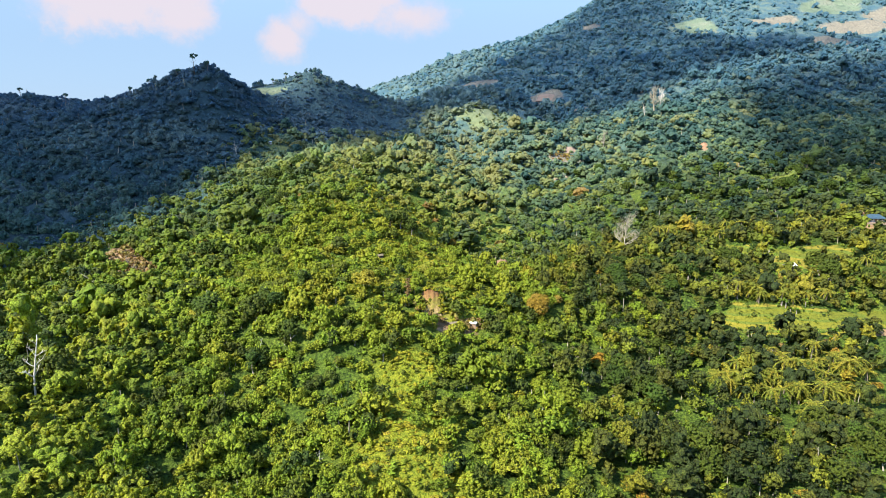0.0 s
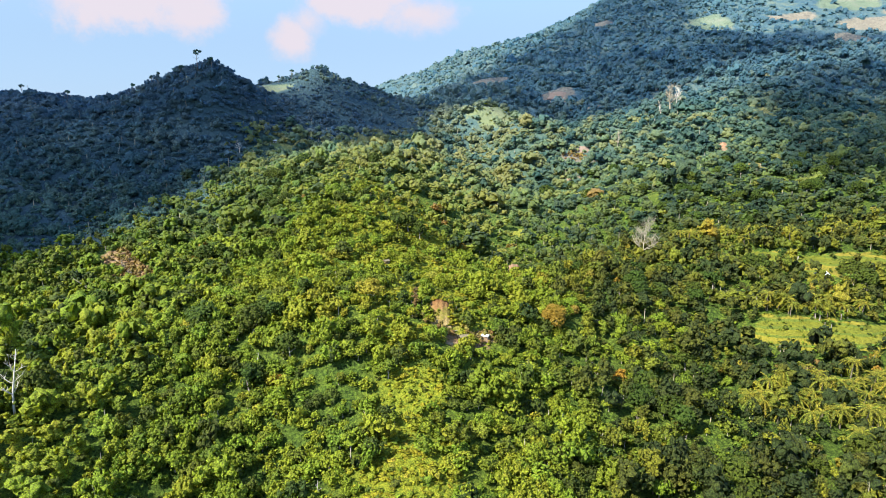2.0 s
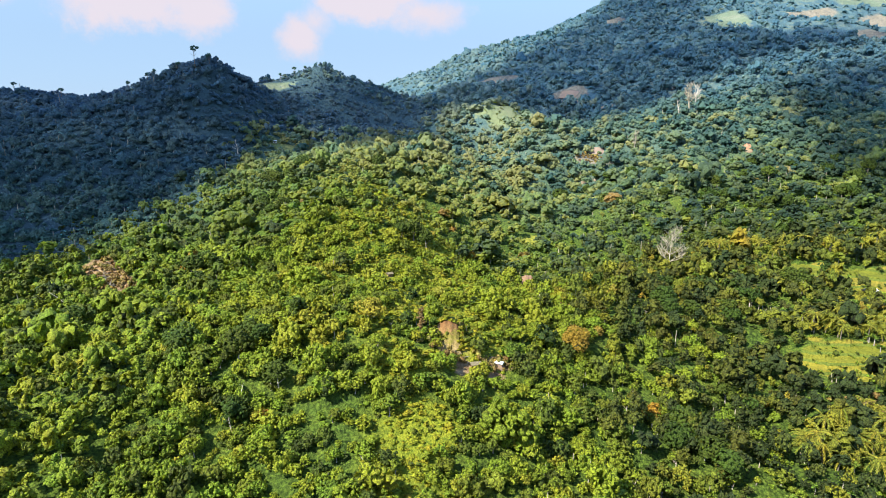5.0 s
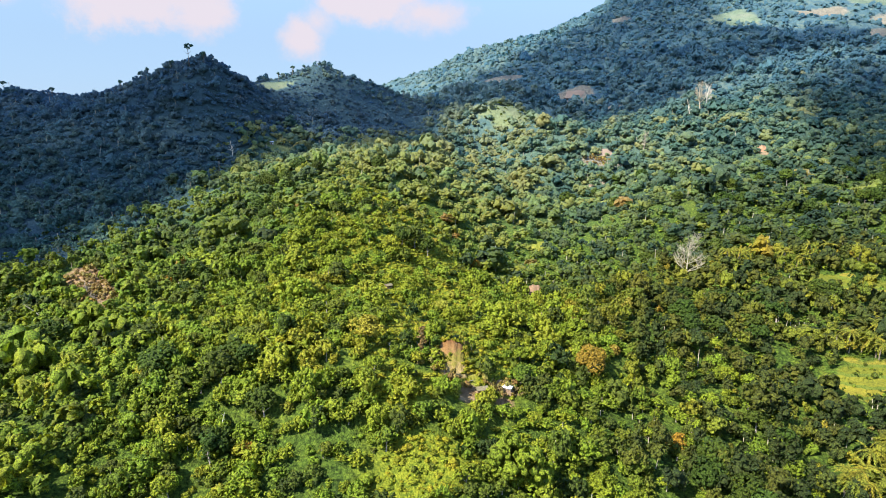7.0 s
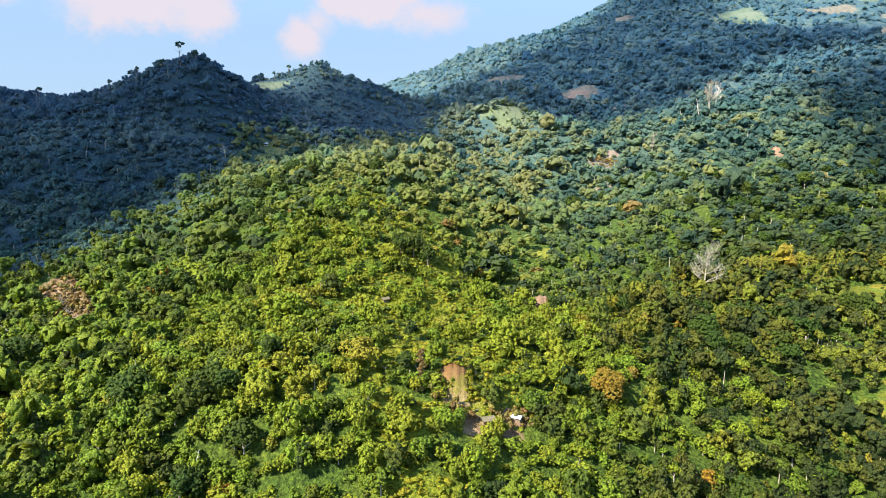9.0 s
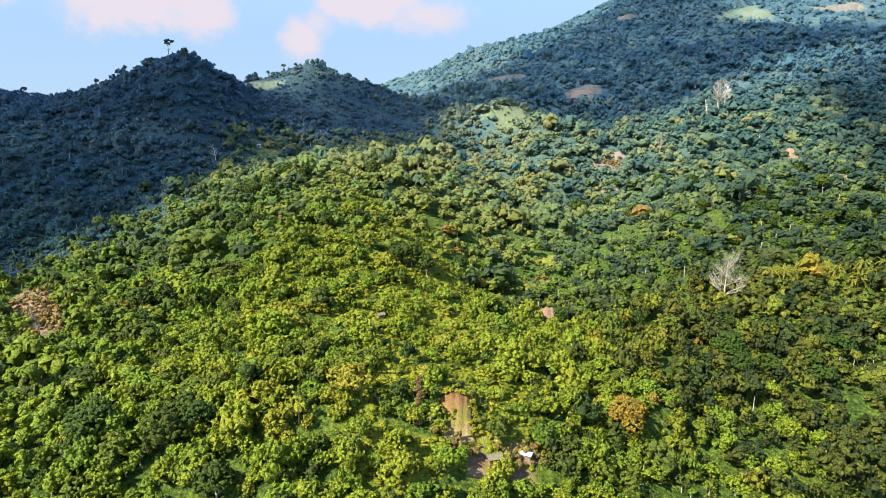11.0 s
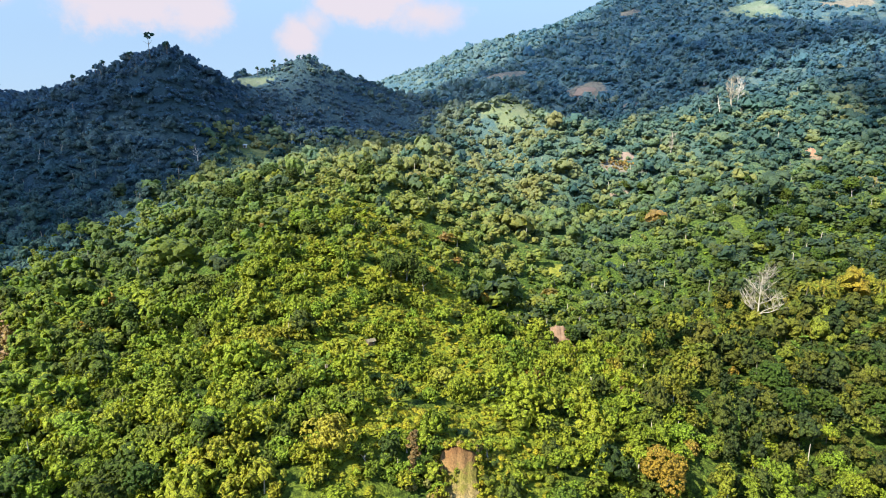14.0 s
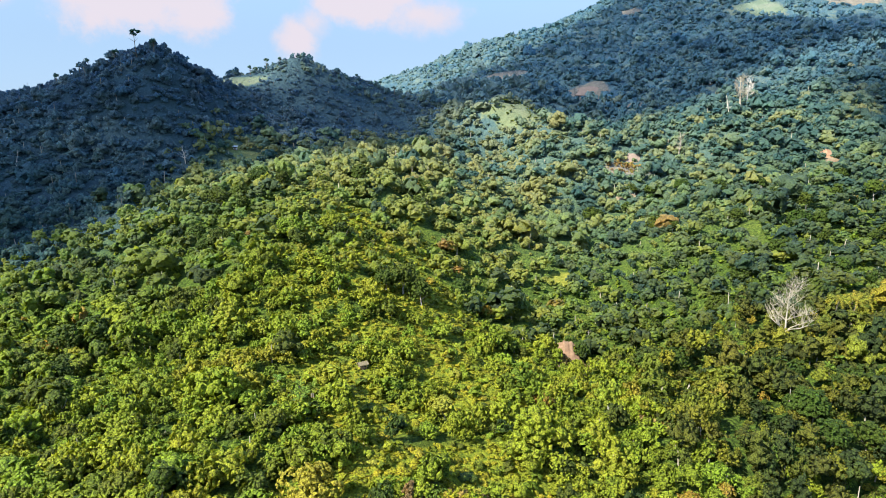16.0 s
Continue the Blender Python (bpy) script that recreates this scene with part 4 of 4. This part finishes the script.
        p.matrix_basis = Matrix.Translation((0, 0, 2.3)) @ Euler((0, r.uniform(-0.45, 0.1), 2.4 * k)).to_matrix().to_4x4()
    return ob


def build_palms():
    r = np.random.RandomState(29)
    made = [coconut_palm(r, h, f"{w} coconut palm with yellow-green arching fronds") for h, w in ((5.4, "tall"), (3.6, "short"), (6.4, "high leaning"), (4.4, "bushy"))]
    plant_copies(made, zone_spots(PALMS, r), r)
    made = [banana_plant(r, f"{w} banana plant with broad green leaves") for w in ("young", "leafy", "tall")]
    plant_copies(made, zone_spots(((168, 254, 18, 8, 14), (105, 296, 22, 9, 16), (118, 262, 18, 8, 9), (100, 172, 24, 10, 14), (-37, 262, 10, 6, 16), (70, 300, 12, 8, 5), (140, 212, 16, 4, 8), (146, 233, 8, 3, 5), (165, 288, 8, 6, 6)), r), r, 0.8, 1.25)


build_palms()


def bare_tree(r, height, spread, thick, material, label, forks=9, twigs=4, name="bare_tree"):
    """A leafless tree: trunk, limbs and twigs."""
    ob = thing(name, label, "tree")
    pts, rad = bent_limb(r, (0, 0, -0.3), (0, 0, 1), height * 0.85, thick, 6, 0.08)
    part("trunk", *tube(pts, rad, 8), material, ob, shade=True)
    for k in range(forks):
        a = 2.4 * k + r.uniform(-0.4, 0.4)
        j = 2 + k % 4
        q, s = bent_limb(r, pts[j], (math.cos(a), math.sin(a), 0.75), spread * r.uniform(0.7, 1.1), rad[j] * 0.62, 5, 0.3)
        pieces = [tube(q, s, 6)]
        for m in range(twigs):
            b = r.uniform(0, 6.28)
            e, d = bent_limb(r, q[2 + m % 3], (math.cos(b), math.sin(b), 0.9), spread * r.uniform(0.3, 0.55), s[3] * 0.75, 3, 0.35)
            pieces.append(tube(e, d, 4))
        part("limb", *joined(pieces), material, ob, shade=True)
    return ob


def build_bare_trees():
    r = np.random.RandomState(31)
    for x, y, h, s, th, mat, forks, twigs, label in (
            (-119, 174, 23, 4.2, 0.36, BARK_PALE, 9, 5, "bleached white dead tree with twisted bare limbs"),
            (101.5, 309, 23, 9.0, 0.38, BARK_STEM, 20, 15, "pale grey leafless tree with a wide fan of twigs"),
            (214, 586, 27, 7.5, 0.75, BARK_STEM, 16, 14, "tall pale leafless tree standing out of the woods"),
            (221, 592, 21, 6.5, 0.65, BARK_PALE, 14, 13, "pale leafless tree beside a taller one"),
            (203, 580, 18, 3.0, 0.40, BARK_PALE, 6, 4, "slim pale leafless tree in the woods"),
            (153, 538, 20, 4.2, 0.5, BARK_STEM, 13, 12, "pale bare tree with a bushy top of twigs"),
            (-154, 498, 13, 4.0, 0.28, BARK_PALE, 6, 4, "thin pale dead tree on the shaded hill"),
            (-8.2, 222, 10, 1.6, 0.24, BARK_STEM, 9, 4, "bleached snag hung with dry brown creepers"),
            (-232, 466, 12, 1.2, 0.22, BARK_PALE, 4, 2, "slim pale snag on the shaded hill"),
            (-150, 300, 7, 3.0, 0.20, BARK_GREY, 9, 5, "brown leafless shrub tree on dry ground"),
            (-143, 291, 6, 2.6, 0.18, BARK_GREY, 9, 5, "brown leafless shrub tree on dry ground"),
            (-151.5, 275.5, 13, 2.2, 0.26, BARK_STEM, 5, 3, "slim bleached dead tree leaning far over the thicket"),
            (-58, 197, 8, 1.0, 0.14, BARK_PALE, 4, 2, "thin pale snag among green trees"),
            (57, 262, 9, 1.4, 0.16, BARK_PALE, 5, 3, "thin pale snag among green trees"),
            (36, 266, 8, 1.6, 0.15, BARK_PALE, 6, 3, "thin pale snag among green trees"),
            (120, 138, 11, 2.4, 0.22, BARK_STEM, 6, 4, "pale forked bare tree near the palms"),
            (104, 146, 9, 1.6, 0.18, BARK_STEM, 5, 3, "pale bare tree near the palms"),
            (-30, 150, 7, 1.6, 0.12, BARK_PALE, 6, 3, "thin grey snag in the scrub")):
        ob = bare_tree(r, h, s, th, mat, label, forks, twigs)
        if "creepers" in label:
            v = np.concatenate([crown(r, 1.25, 0, 4, 40, 0.34, 0.9, False) + (r.uniform(-0.3, 0.3), r.uniform(-0.3, 0.3), z, 0, 0, 0) for z in (0.8, 2.1, 3.4, 4.7, 6.0, 7.3, 8.4)])
            c = new("creepers", foliage_mesh("creepers", v, LEAF_DRY, r.uniform(0.0, 0.35, len(v) // 5).repeat(5)))
            c.parent = ob
        ob.matrix_world = pose(*at(x, y), 0, -50 if "leaning" in label else 0, 0 if "leaning" in label else r.uniform(0, 360))


build_bare_trees()


def emergent(r, height, label):
    """A tall thin trunk with an umbrella of leaves, as on the hill's top."""
    ob = thing("emergent_tree", label, "tree", "tall trees on the hill top")
    pts, rad = bent_limb(r, (0, 0, -0.3), (0, 0, 1), height, 0.35, 5, 0.06)
    pieces = [tube(pts, rad, 6)]
    for k in range(6):
        q, s = bent_limb(r, pts[3 + k % 2], (math.cos(1.05 * k), math.sin(1.05 * k), 0.7), height * 0.26, 0.14, 3, 0.2)
        pieces.append(tube(q, s, 5))
    part("trunk", *joined(pieces), BARK, ob)
    v = np.concatenate([crown(r, height * 0.12, 0, 3, 40, 0.55, 0.35, False) + (*p, 0, 0, 0) for p in
                        ((0, 0, height), (height * 0.13, 0.5, height * 0.95), (-height * 0.14, 0.8, height * 0.92), (1.0, -height * 0.12, height * 0.84))])
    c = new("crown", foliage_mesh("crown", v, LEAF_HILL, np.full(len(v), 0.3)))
    c.parent = ob
    return ob


def build_hilltop():
    r = np.random.RandomState(37)
    for x, y, h in ((-199, 545, 16), (-188, 546, 10), (-214, 548, 8.5), (-236, 553, 9.5), (-243, 556, 8.5), (-262, 560, 8), (-160, 656, 8), (-148, 662, 9),
                    (-138, 668, 5.5), (-80, 716, 6), (-60, 728, 6), (-45, 700, 7), (-330, 580, 9), (-375, 588, 9)):
        emergent(r, h, "tall thin-trunked tree with an open crown on the ridge").matrix_world = pose(*at(x, y), 0, 0, r.uniform(0, 360))


build_hilltop()

# ---------------------------------------------------------------- huts, houses, earth banks, dry shrubs
def plain(name, a, b, rough=0.7, scale=3.0, bump=0.15, metal=0.0):
    m = Nodes(name)
    n = m.noise(scale, 5.0, 0.6)
    return m.done(m.principled(m.ramp(n, ((0.3, a), (0.7, b))), rough, n, bump, 0.02, metal))


def cut_bank_material():
    """Pale sand at the foot of a cut slope, a belt of dry grass, and red-brown earth under the rim."""
    m = Nodes("cut_bank")
    n, fine = m.noise(0.55, 5.0, 0.65), m.noise(3.0, 5.0, 0.65)
    place = m.node("ShaderNodeSeparateXYZ")
    m.link(m.node("ShaderNodeTexCoord").outputs["Generated"], place.inputs[0])
    level = m.maths("ADD", place.outputs["Z"], m.maths("MULTIPLY", m.maths("SUBTRACT", n, 0.5), 0.7))
    earth = m.ramp(level, ((0.10, (0.37, 0.275, 0.115)), (0.32, (0.30, 0.215, 0.075)), (0.40, (0.22, 0.19, 0.035)), (0.58, (0.25, 0.20, 0.042)), (0.68, (0.27, 0.155, 0.058)), (0.95, (0.20, 0.10, 0.038))))
    earth = m.mix(1.0, earth, m.ramp(fine, ((0.3, (0.5, 0.5, 0.5)), (0.55, (1, 1, 1)), (0.75, (1.25, 1.2, 1.15)))), "MULTIPLY")
    return m.done(m.principled(earth, 0.95, fine, 1.0, 0.5, spec=0.1))


ROOF_WHITE = plain("sheet_white", (0.50, 0.50, 0.49), (0.74, 0.74, 0.72), 0.45)
ROOF_BLUE = plain("sheet_blue", (0.035, 0.060, 0.080), (0.055, 0.090, 0.115), 0.45)
ROOF_RUST = plain("sheet_rust", (0.16, 0.08, 0.05), (0.30, 0.17, 0.10), 0.7)
ROOF_GREY = plain("sheet_grey", (0.30, 0.31, 0.33), (0.50, 0.51, 0.52), 0.5)
PLASTER = plain("plaster", (0.60, 0.58, 0.52), (0.78, 0.76, 0.70), 0.9)
# plaster darkened to grey: the shade under the roof is in the colour
WALL_SHADED = plain("wall_shaded", (0.20, 0.21, 0.22), (0.34, 0.35, 0.35), 0.9)
BOARDS = plain("boards", (0.16, 0.10, 0.06), (0.30, 0.20, 0.12), 0.85)
GLASS_DARK = plain("window_dark", (0.02, 0.03, 0.04), (0.04, 0.05, 0.06), 0.15)
CLAY = plain("clay", (0.22, 0.115, 0.06), (0.36, 0.215, 0.12), 0.95, 0.6, 0.6)
CLIFF = plain("cliff", (0.17, 0.105, 0.042), (0.34, 0.235, 0.10), 0.95, 0.9, 0.6)
RED_EARTH = plain("red_earth", (0.15, 0.085, 0.045), (0.25, 0.155, 0.085), 0.95, 0.9, 0.6)
PINK_EARTH = plain("pink_earth", (0.20, 0.140, 0.105), (0.29, 0.21, 0.155), 0.95, 0.9, 0.6)
CUT_BANK = cut_bank_material()
THATCH = plain("thatch", (0.11, 0.09, 0.05), (0.22, 0.18, 0.10), 0.95)
TIMBER = plain("timber", (0.35, 0.27, 0.18), (0.55, 0.46, 0.34), 0.8)


def box(x0, x1, y0, y1, z0, z1):
    v = [(x, y, z) for z in (z0, z1) for y in (y0, y1) for x in (x0, x1)]
    return v, [(0, 2, 3, 1), (4, 5, 7, 6), (0, 1, 5, 4), (1, 3, 7, 5), (3, 2, 6, 7), (2, 0, 4, 6)]


def roof_shape(w, d, z, rise, over, hip=0.0, thick=0.08):
    """A pitched roof of sheets with real thickness; hip: how far the ridge ends draw in."""
    x, y, r = w / 2 + over, d / 2 + over, w / 2 + over - hip
    top = [(-x, -y, z), (x, -y, z), (x, y, z), (-x, y, z), (-r, 0, z + rise), (r, 0, z + rise)]
    low = [(a, b, c - thick) for a, b, c in top]
    f = [(0, 1, 5, 4), (2, 3, 4, 5), (1, 2, 5), (3, 0, 4)]
    g = [tuple(i + 6 for i in reversed(q)) for q in f] + [(0, 6, 7, 1), (1, 7, 8, 2), (2, 8, 9, 3), (3, 9, 6, 0)]
    return top + low, f + g


def seams(w, d, z, rise, over, hip, count):
    """Raised seams that run down both slopes of a roof."""
    pieces = []
    y0 = d / 2 + over
    for k in range(count):
        x = (k / (count - 1) - 0.5) * (w + 2 * over - 2 * hip)
        for s in (-1, 1):
            v = [(x - 0.04, s * y0, z + 0.01), (x + 0.04, s * y0, z + 0.01), (x + 0.04, 0, z + rise + 0.01), (x - 0.04, 0, z + rise + 0.01)]
            v += [(a, b, c + 0.06) for a, b, c in v]
            pieces.append((v, [(4, 5, 6, 7), (0, 1, 5, 4), (1, 2, 6, 5), (2, 3, 7, 6), (3, 0, 4, 7)]))
    return joined(pieces)


def house(name, label, place, turn, w, d, wall_h, rise, roof_mat, wall_mat, over=0.6, hip=0.0, windows=2, porch=False):
    ob = thing(name, label, "house" if w > 6 else "hut", "", place, turn)
    part("base", *box(-w / 2 - 0.25, w / 2 + 0.25, -d / 2 - 0.25, d / 2 + 0.25, -1.6, 0.12), PINK_EARTH if w > 4 else BOARDS, ob)
    for n, b in (("wall", (-w / 2, w / 2, -d / 2, -d / 2 + 0.15)), ("wall", (-w / 2, w / 2, d / 2 - 0.15, d / 2)),
                 ("wall", (-w / 2, -w / 2 + 0.15, -d / 2 + 0.15, d / 2 - 0.15)), ("wall", (w / 2 - 0.15, w / 2, -d / 2 + 0.15, d / 2 - 0.15))):
        part(n, *box(*b, 0.12, wall_h), wall_mat, ob)
    roof = part("roof", *roof_shape(w, d, wall_h, rise, over, hip), roof_mat, ob)
    part("seams", *seams(w, d, wall_h, rise, over, hip, max(5, int(w * 1.4))), roof_mat, roof)
    part("door", *box(-0.45, 0.45, -d / 2 - 0.06, -d / 2 - 0.003, 0.12, min(2.1, wall_h - 0.15)), BOARDS, ob)
    for k in range(windows):
        x = (-1) ** k * w * (0.26 + 0.12 * (k // 2))
        win = part("window", *box(x - 0.6, x + 0.6, -d / 2 - 0.05, -d / 2 - 0.003, 0.95, min(2.0, wall_h - 0.25)), TIMBER, ob)
        part("pane", *box(x - 0.5, x + 0.5, -d / 2 - 0.07, -d / 2 - 0.052, 1.05, min(1.9, wall_h - 0.35)), GLASS_DARK, win)
    if porch:
        for k in range(5):
            x = (k / 4 - 0.5) * (w + 0.6)
            part("post", *box(x - 0.07, x + 0.07, -d / 2 - 1.6, -d / 2 - 1.46, 0.0, wall_h - 0.18), TIMBER, ob)
        part("porch_floor", *box(-w / 2 - 0.4, w / 2 + 0.4, -d / 2 - 1.8, -d / 2 - 0.253, -1.2, 0.1), PINK_EARTH, ob)
        part("porch_roof", *box(-w / 2 - 0.7, w / 2 + 0.7, -d / 2 - 2.0, -d / 2 - 0.16, wall_h - 0.18, wall_h - 0.1), roof_mat, ob)
    return ob


def build_houses():
    house("house", "single-storey house with a dark blue sheet-metal hip roof and plaster walls in shaded grey", at(238, 317, -0.1), -12, 8.0, 5.2, 2.3, 1.7, ROOF_BLUE, WALL_SHADED, 0.6, 2.4, 4, True)
    house("house", "small house with a rusty brown pitched roof and plaster walls in shaded grey", at(236.5, 326, -0.2), 55, 4.4, 3.4, 2.4, 1.5, ROOF_RUST, WALL_SHADED, 0.5, 0.0, 2)
    house("field_hut", "field hut with a bright white sheet roof at the terraces", at(166.5, 270, -0.3), 20, 4.2, 3.2, 2.2, 1.1, ROOF_WHITE, BOARDS, 0.4, 0.0, 1)
    house("clearing_hut", "low hut with a tilted white sheet roof in the clearing", at(16.4, 216.5, -0.25), -25, 2.2, 1.6, 1.3, 0.5, ROOF_WHITE, BOARDS, 0.25, 0.0, 1)
    house("clearing_shed", "dark timber shed with a thatched roof beside the clearing", at(8.8, 213.5, -0.1), 15, 2.6, 2.0, 1.8, 0.6, THATCH, BOARDS, 0.4, 0.0, 1)
    house("spur_hut", "small hut with a brown thatched roof among banana plants", at(-23, 281, 0.7), 30, 1.8, 1.5, 1.7, 0.6, THATCH, BOARDS, 0.4, 0.0, 1)
    house("spur_hut", "small hut with a brown thatched roof half hidden by trees", at(-21.5, 340, 0.4), 10, 1.8, 1.5, 1.8, 0.6, THATCH, BOARDS, 0.4, 0.0, 1)
    for x, y, turn, mat, label in ((-135, 531, 10, ROOF_WHITE, "far hut with a white roof beside a small field"), (-88, 583, 40, ROOF_WHITE, "far hut with a white roof in the shaded woods"),
                                   (145, 750, 0, ROOF_WHITE, "far hut with a white roof below the mountain"), (240, 700, 20, ROOF_GREY, "far hut with a grey roof on the mountain foot"),
                                   (560, 800, 10, ROOF_WHITE, "far house with a pale roof on the mountain")):
        house("far_hut", label, at(x, y, -0.3), turn, 2.4, 1.9, 1.9, 0.7, mat, PLASTER, 0.4, 0.0, 2)
    r = np.random.RandomState(43)
    for x, y, turn in ((3.5, 214.5, 70), (5.0, 216.0, 20), (2.0, 215.5, 95)):
        ob = thing("timber_log", "pale felled log lying in the clearing", "log", "logs in the clearing", at(x, y, -0.22), turn)
        part("log", *tube(((-2.2, 0, 0), (-0.8, 0.05, 0.02), (0.7, -0.03, 0.0), (2.2, 0.04, 0.03)), (0.09, 0.085, 0.08, 0.07), 8), TIMBER, ob, shade=True)


def earth_bank(name, label, x, y, wide, high, material, seed, turn=0.0, lean=0.85):
    """A slumped bank of bare earth: rough, stepped and leaning back into the slope."""
    r = np.random.RandomState(seed)
    nx, nz = 22, 14
    u, v = np.meshgrid(np.linspace(-1, 1, nx), np.linspace(0, 1, nz))
    u, v = u.ravel(), v.ravel()
    z = high * v * (1 - 0.25 * u * u + 0.06 * waves(u * 3, u * 0, 1.3, seed + 2))
    back = lean * high * v + 0.5 * np.sin(7 * v + 2 * u) * 0.35 * v
    lump = 0.22 * waves(u * 4, v * 1.5, 0.9, seed) + 0.12 * waves(u * 4, v * 4, 0.6, seed + 1)
    p = np.c_[u * wide / 2 * (1 - 0.12 * v + 0.06 * waves(v * 4, u, 1.5, seed + 3)), back + lump + 0.7 * u * u, z - 0.6]
    i = (np.arange(nz - 1)[:, None] * nx + np.arange(nx - 1)[None]).ravel()
    me = mesh_from(name, p, np.c_[i, i + 1, i + nx + 1, i + nx], material, smooth_faces=True)
    solid = new(name, me)
    thick = solid.modifiers.new("thick", "SOLIDIFY")
    thick.thickness, thick.offset = 0.8, -1.0
    solid.matrix_world = pose(*at(x, y), 0, 0, turn)
    return tagged(solid, label, "earth bank", kind="")


def build_banks():
    earth_bank("earth_bank", "tan sandy cut bank above the clearing", 0.3, 216.6, 8.6, 7.6, CUT_BANK, 3, lean=1.3)
    earth_bank("earth_bank", "reddish brown landslip scar at the ravine", 41, 331, 9.5, 6.6, RED_EARTH, 5, lean=1.1)
    earth_bank("earth_bank", "bright orange clay bank dug into the slope", 222, 488, 6.5, 5.5, CLAY, 6)
    earth_bank("earth_bank", "pinkish brown bare bank on the upper slope", 124, 546, 22.0, 7.0, PINK_EARTH, 7)
    earth_bank("earth_bank", "red earth bank among the far trees", 146, 752, 30.0, 9.0, PINK_EARTH, 8)
    earth_bank("earth_bank", "brown earth bank beside the house", 242, 309, 14.0, 2.2, CLIFF, 9)


def build_dry_shrubs():
    r = np.random.RandomState(47)
    bush = [crown(R, 1.2, 0.7, 3, 12, 0.45, 0.6, False) for _ in range(4)]
    z = zone_spots(((-141, 294, 9, 9, 60), (-152, 305, 9, 9, 70), (-163, 318, 9, 9, 60), (2, 230, 5, 2, 8), (-4.5, 220, 1.5, 4, 10), (3, 214, 5, 2, 8), (14, 218, 6, 4, 26), (-8, 220, 2, 2, 8), (42, 331, 8, 7, 40), (128, 209, 22, 4, 24), (120, 536, 14, 8, 60), (55, 268, 10, 8, 34)), r)
    x, y = z.T
    s = r.uniform(0.6, 1.5, len(x))
    v, t = plant_all(bush, x, y, land(x, y), s, s * r.uniform(0.7, 1.4, len(x)), r.uniform(0, 6.28, len(x)), r.uniform(0.1, 0.9, len(x)))
    tagged(new("dry_shrubs", foliage_mesh("dry_shrubs", v, LEAF_DRY, t)), "dry brown shrubs and withered ferns on bare ground", "shrubs", kind="stuff")


def build_bank_scrub():
    """Yellowing shrubs that overgrow the cut bank: along its rim, its sides and in a belt across."""
    r = np.random.RandomState(59)
    bush = [crown(R, 0.8, 0.1, 3, 14, 0.30, 0.6, False) for _ in range(4)]
    u = np.r_[r.uniform(-1, 1, 24), r.uniform(-1, 0.0, 12), r.choice((-1, 1), 44) * r.uniform(0.85, 1.2, 44)]
    v = np.r_[r.uniform(1.0, 1.14, 24), r.uniform(0.40, 0.62, 12), r.uniform(0, 1, 44)]
    x, y = 0.3 + u * 4.2, 216.6 + 9.9 * v + 0.7 * u * u - 0.3
    z = land([0.3], [216.6])[0] + 7.6 * v * (1 - 0.25 * u * u) - 0.7
    s = r.uniform(0.4, 1.15, len(x))
    v, t = plant_all(bush, x, y, z, s, s, r.uniform(0, 6.28, len(x)), r.uniform(0.2, 1.0, len(x)))
    tagged(new("bank_scrub", foliage_mesh("bank_scrub", v, LEAF_SHRUB, t)), "yellow-green shrubs overgrowing the cut bank", "scrub", kind="stuff")


build_houses()
build_banks()
build_bank_scrub()
build_dry_shrubs()
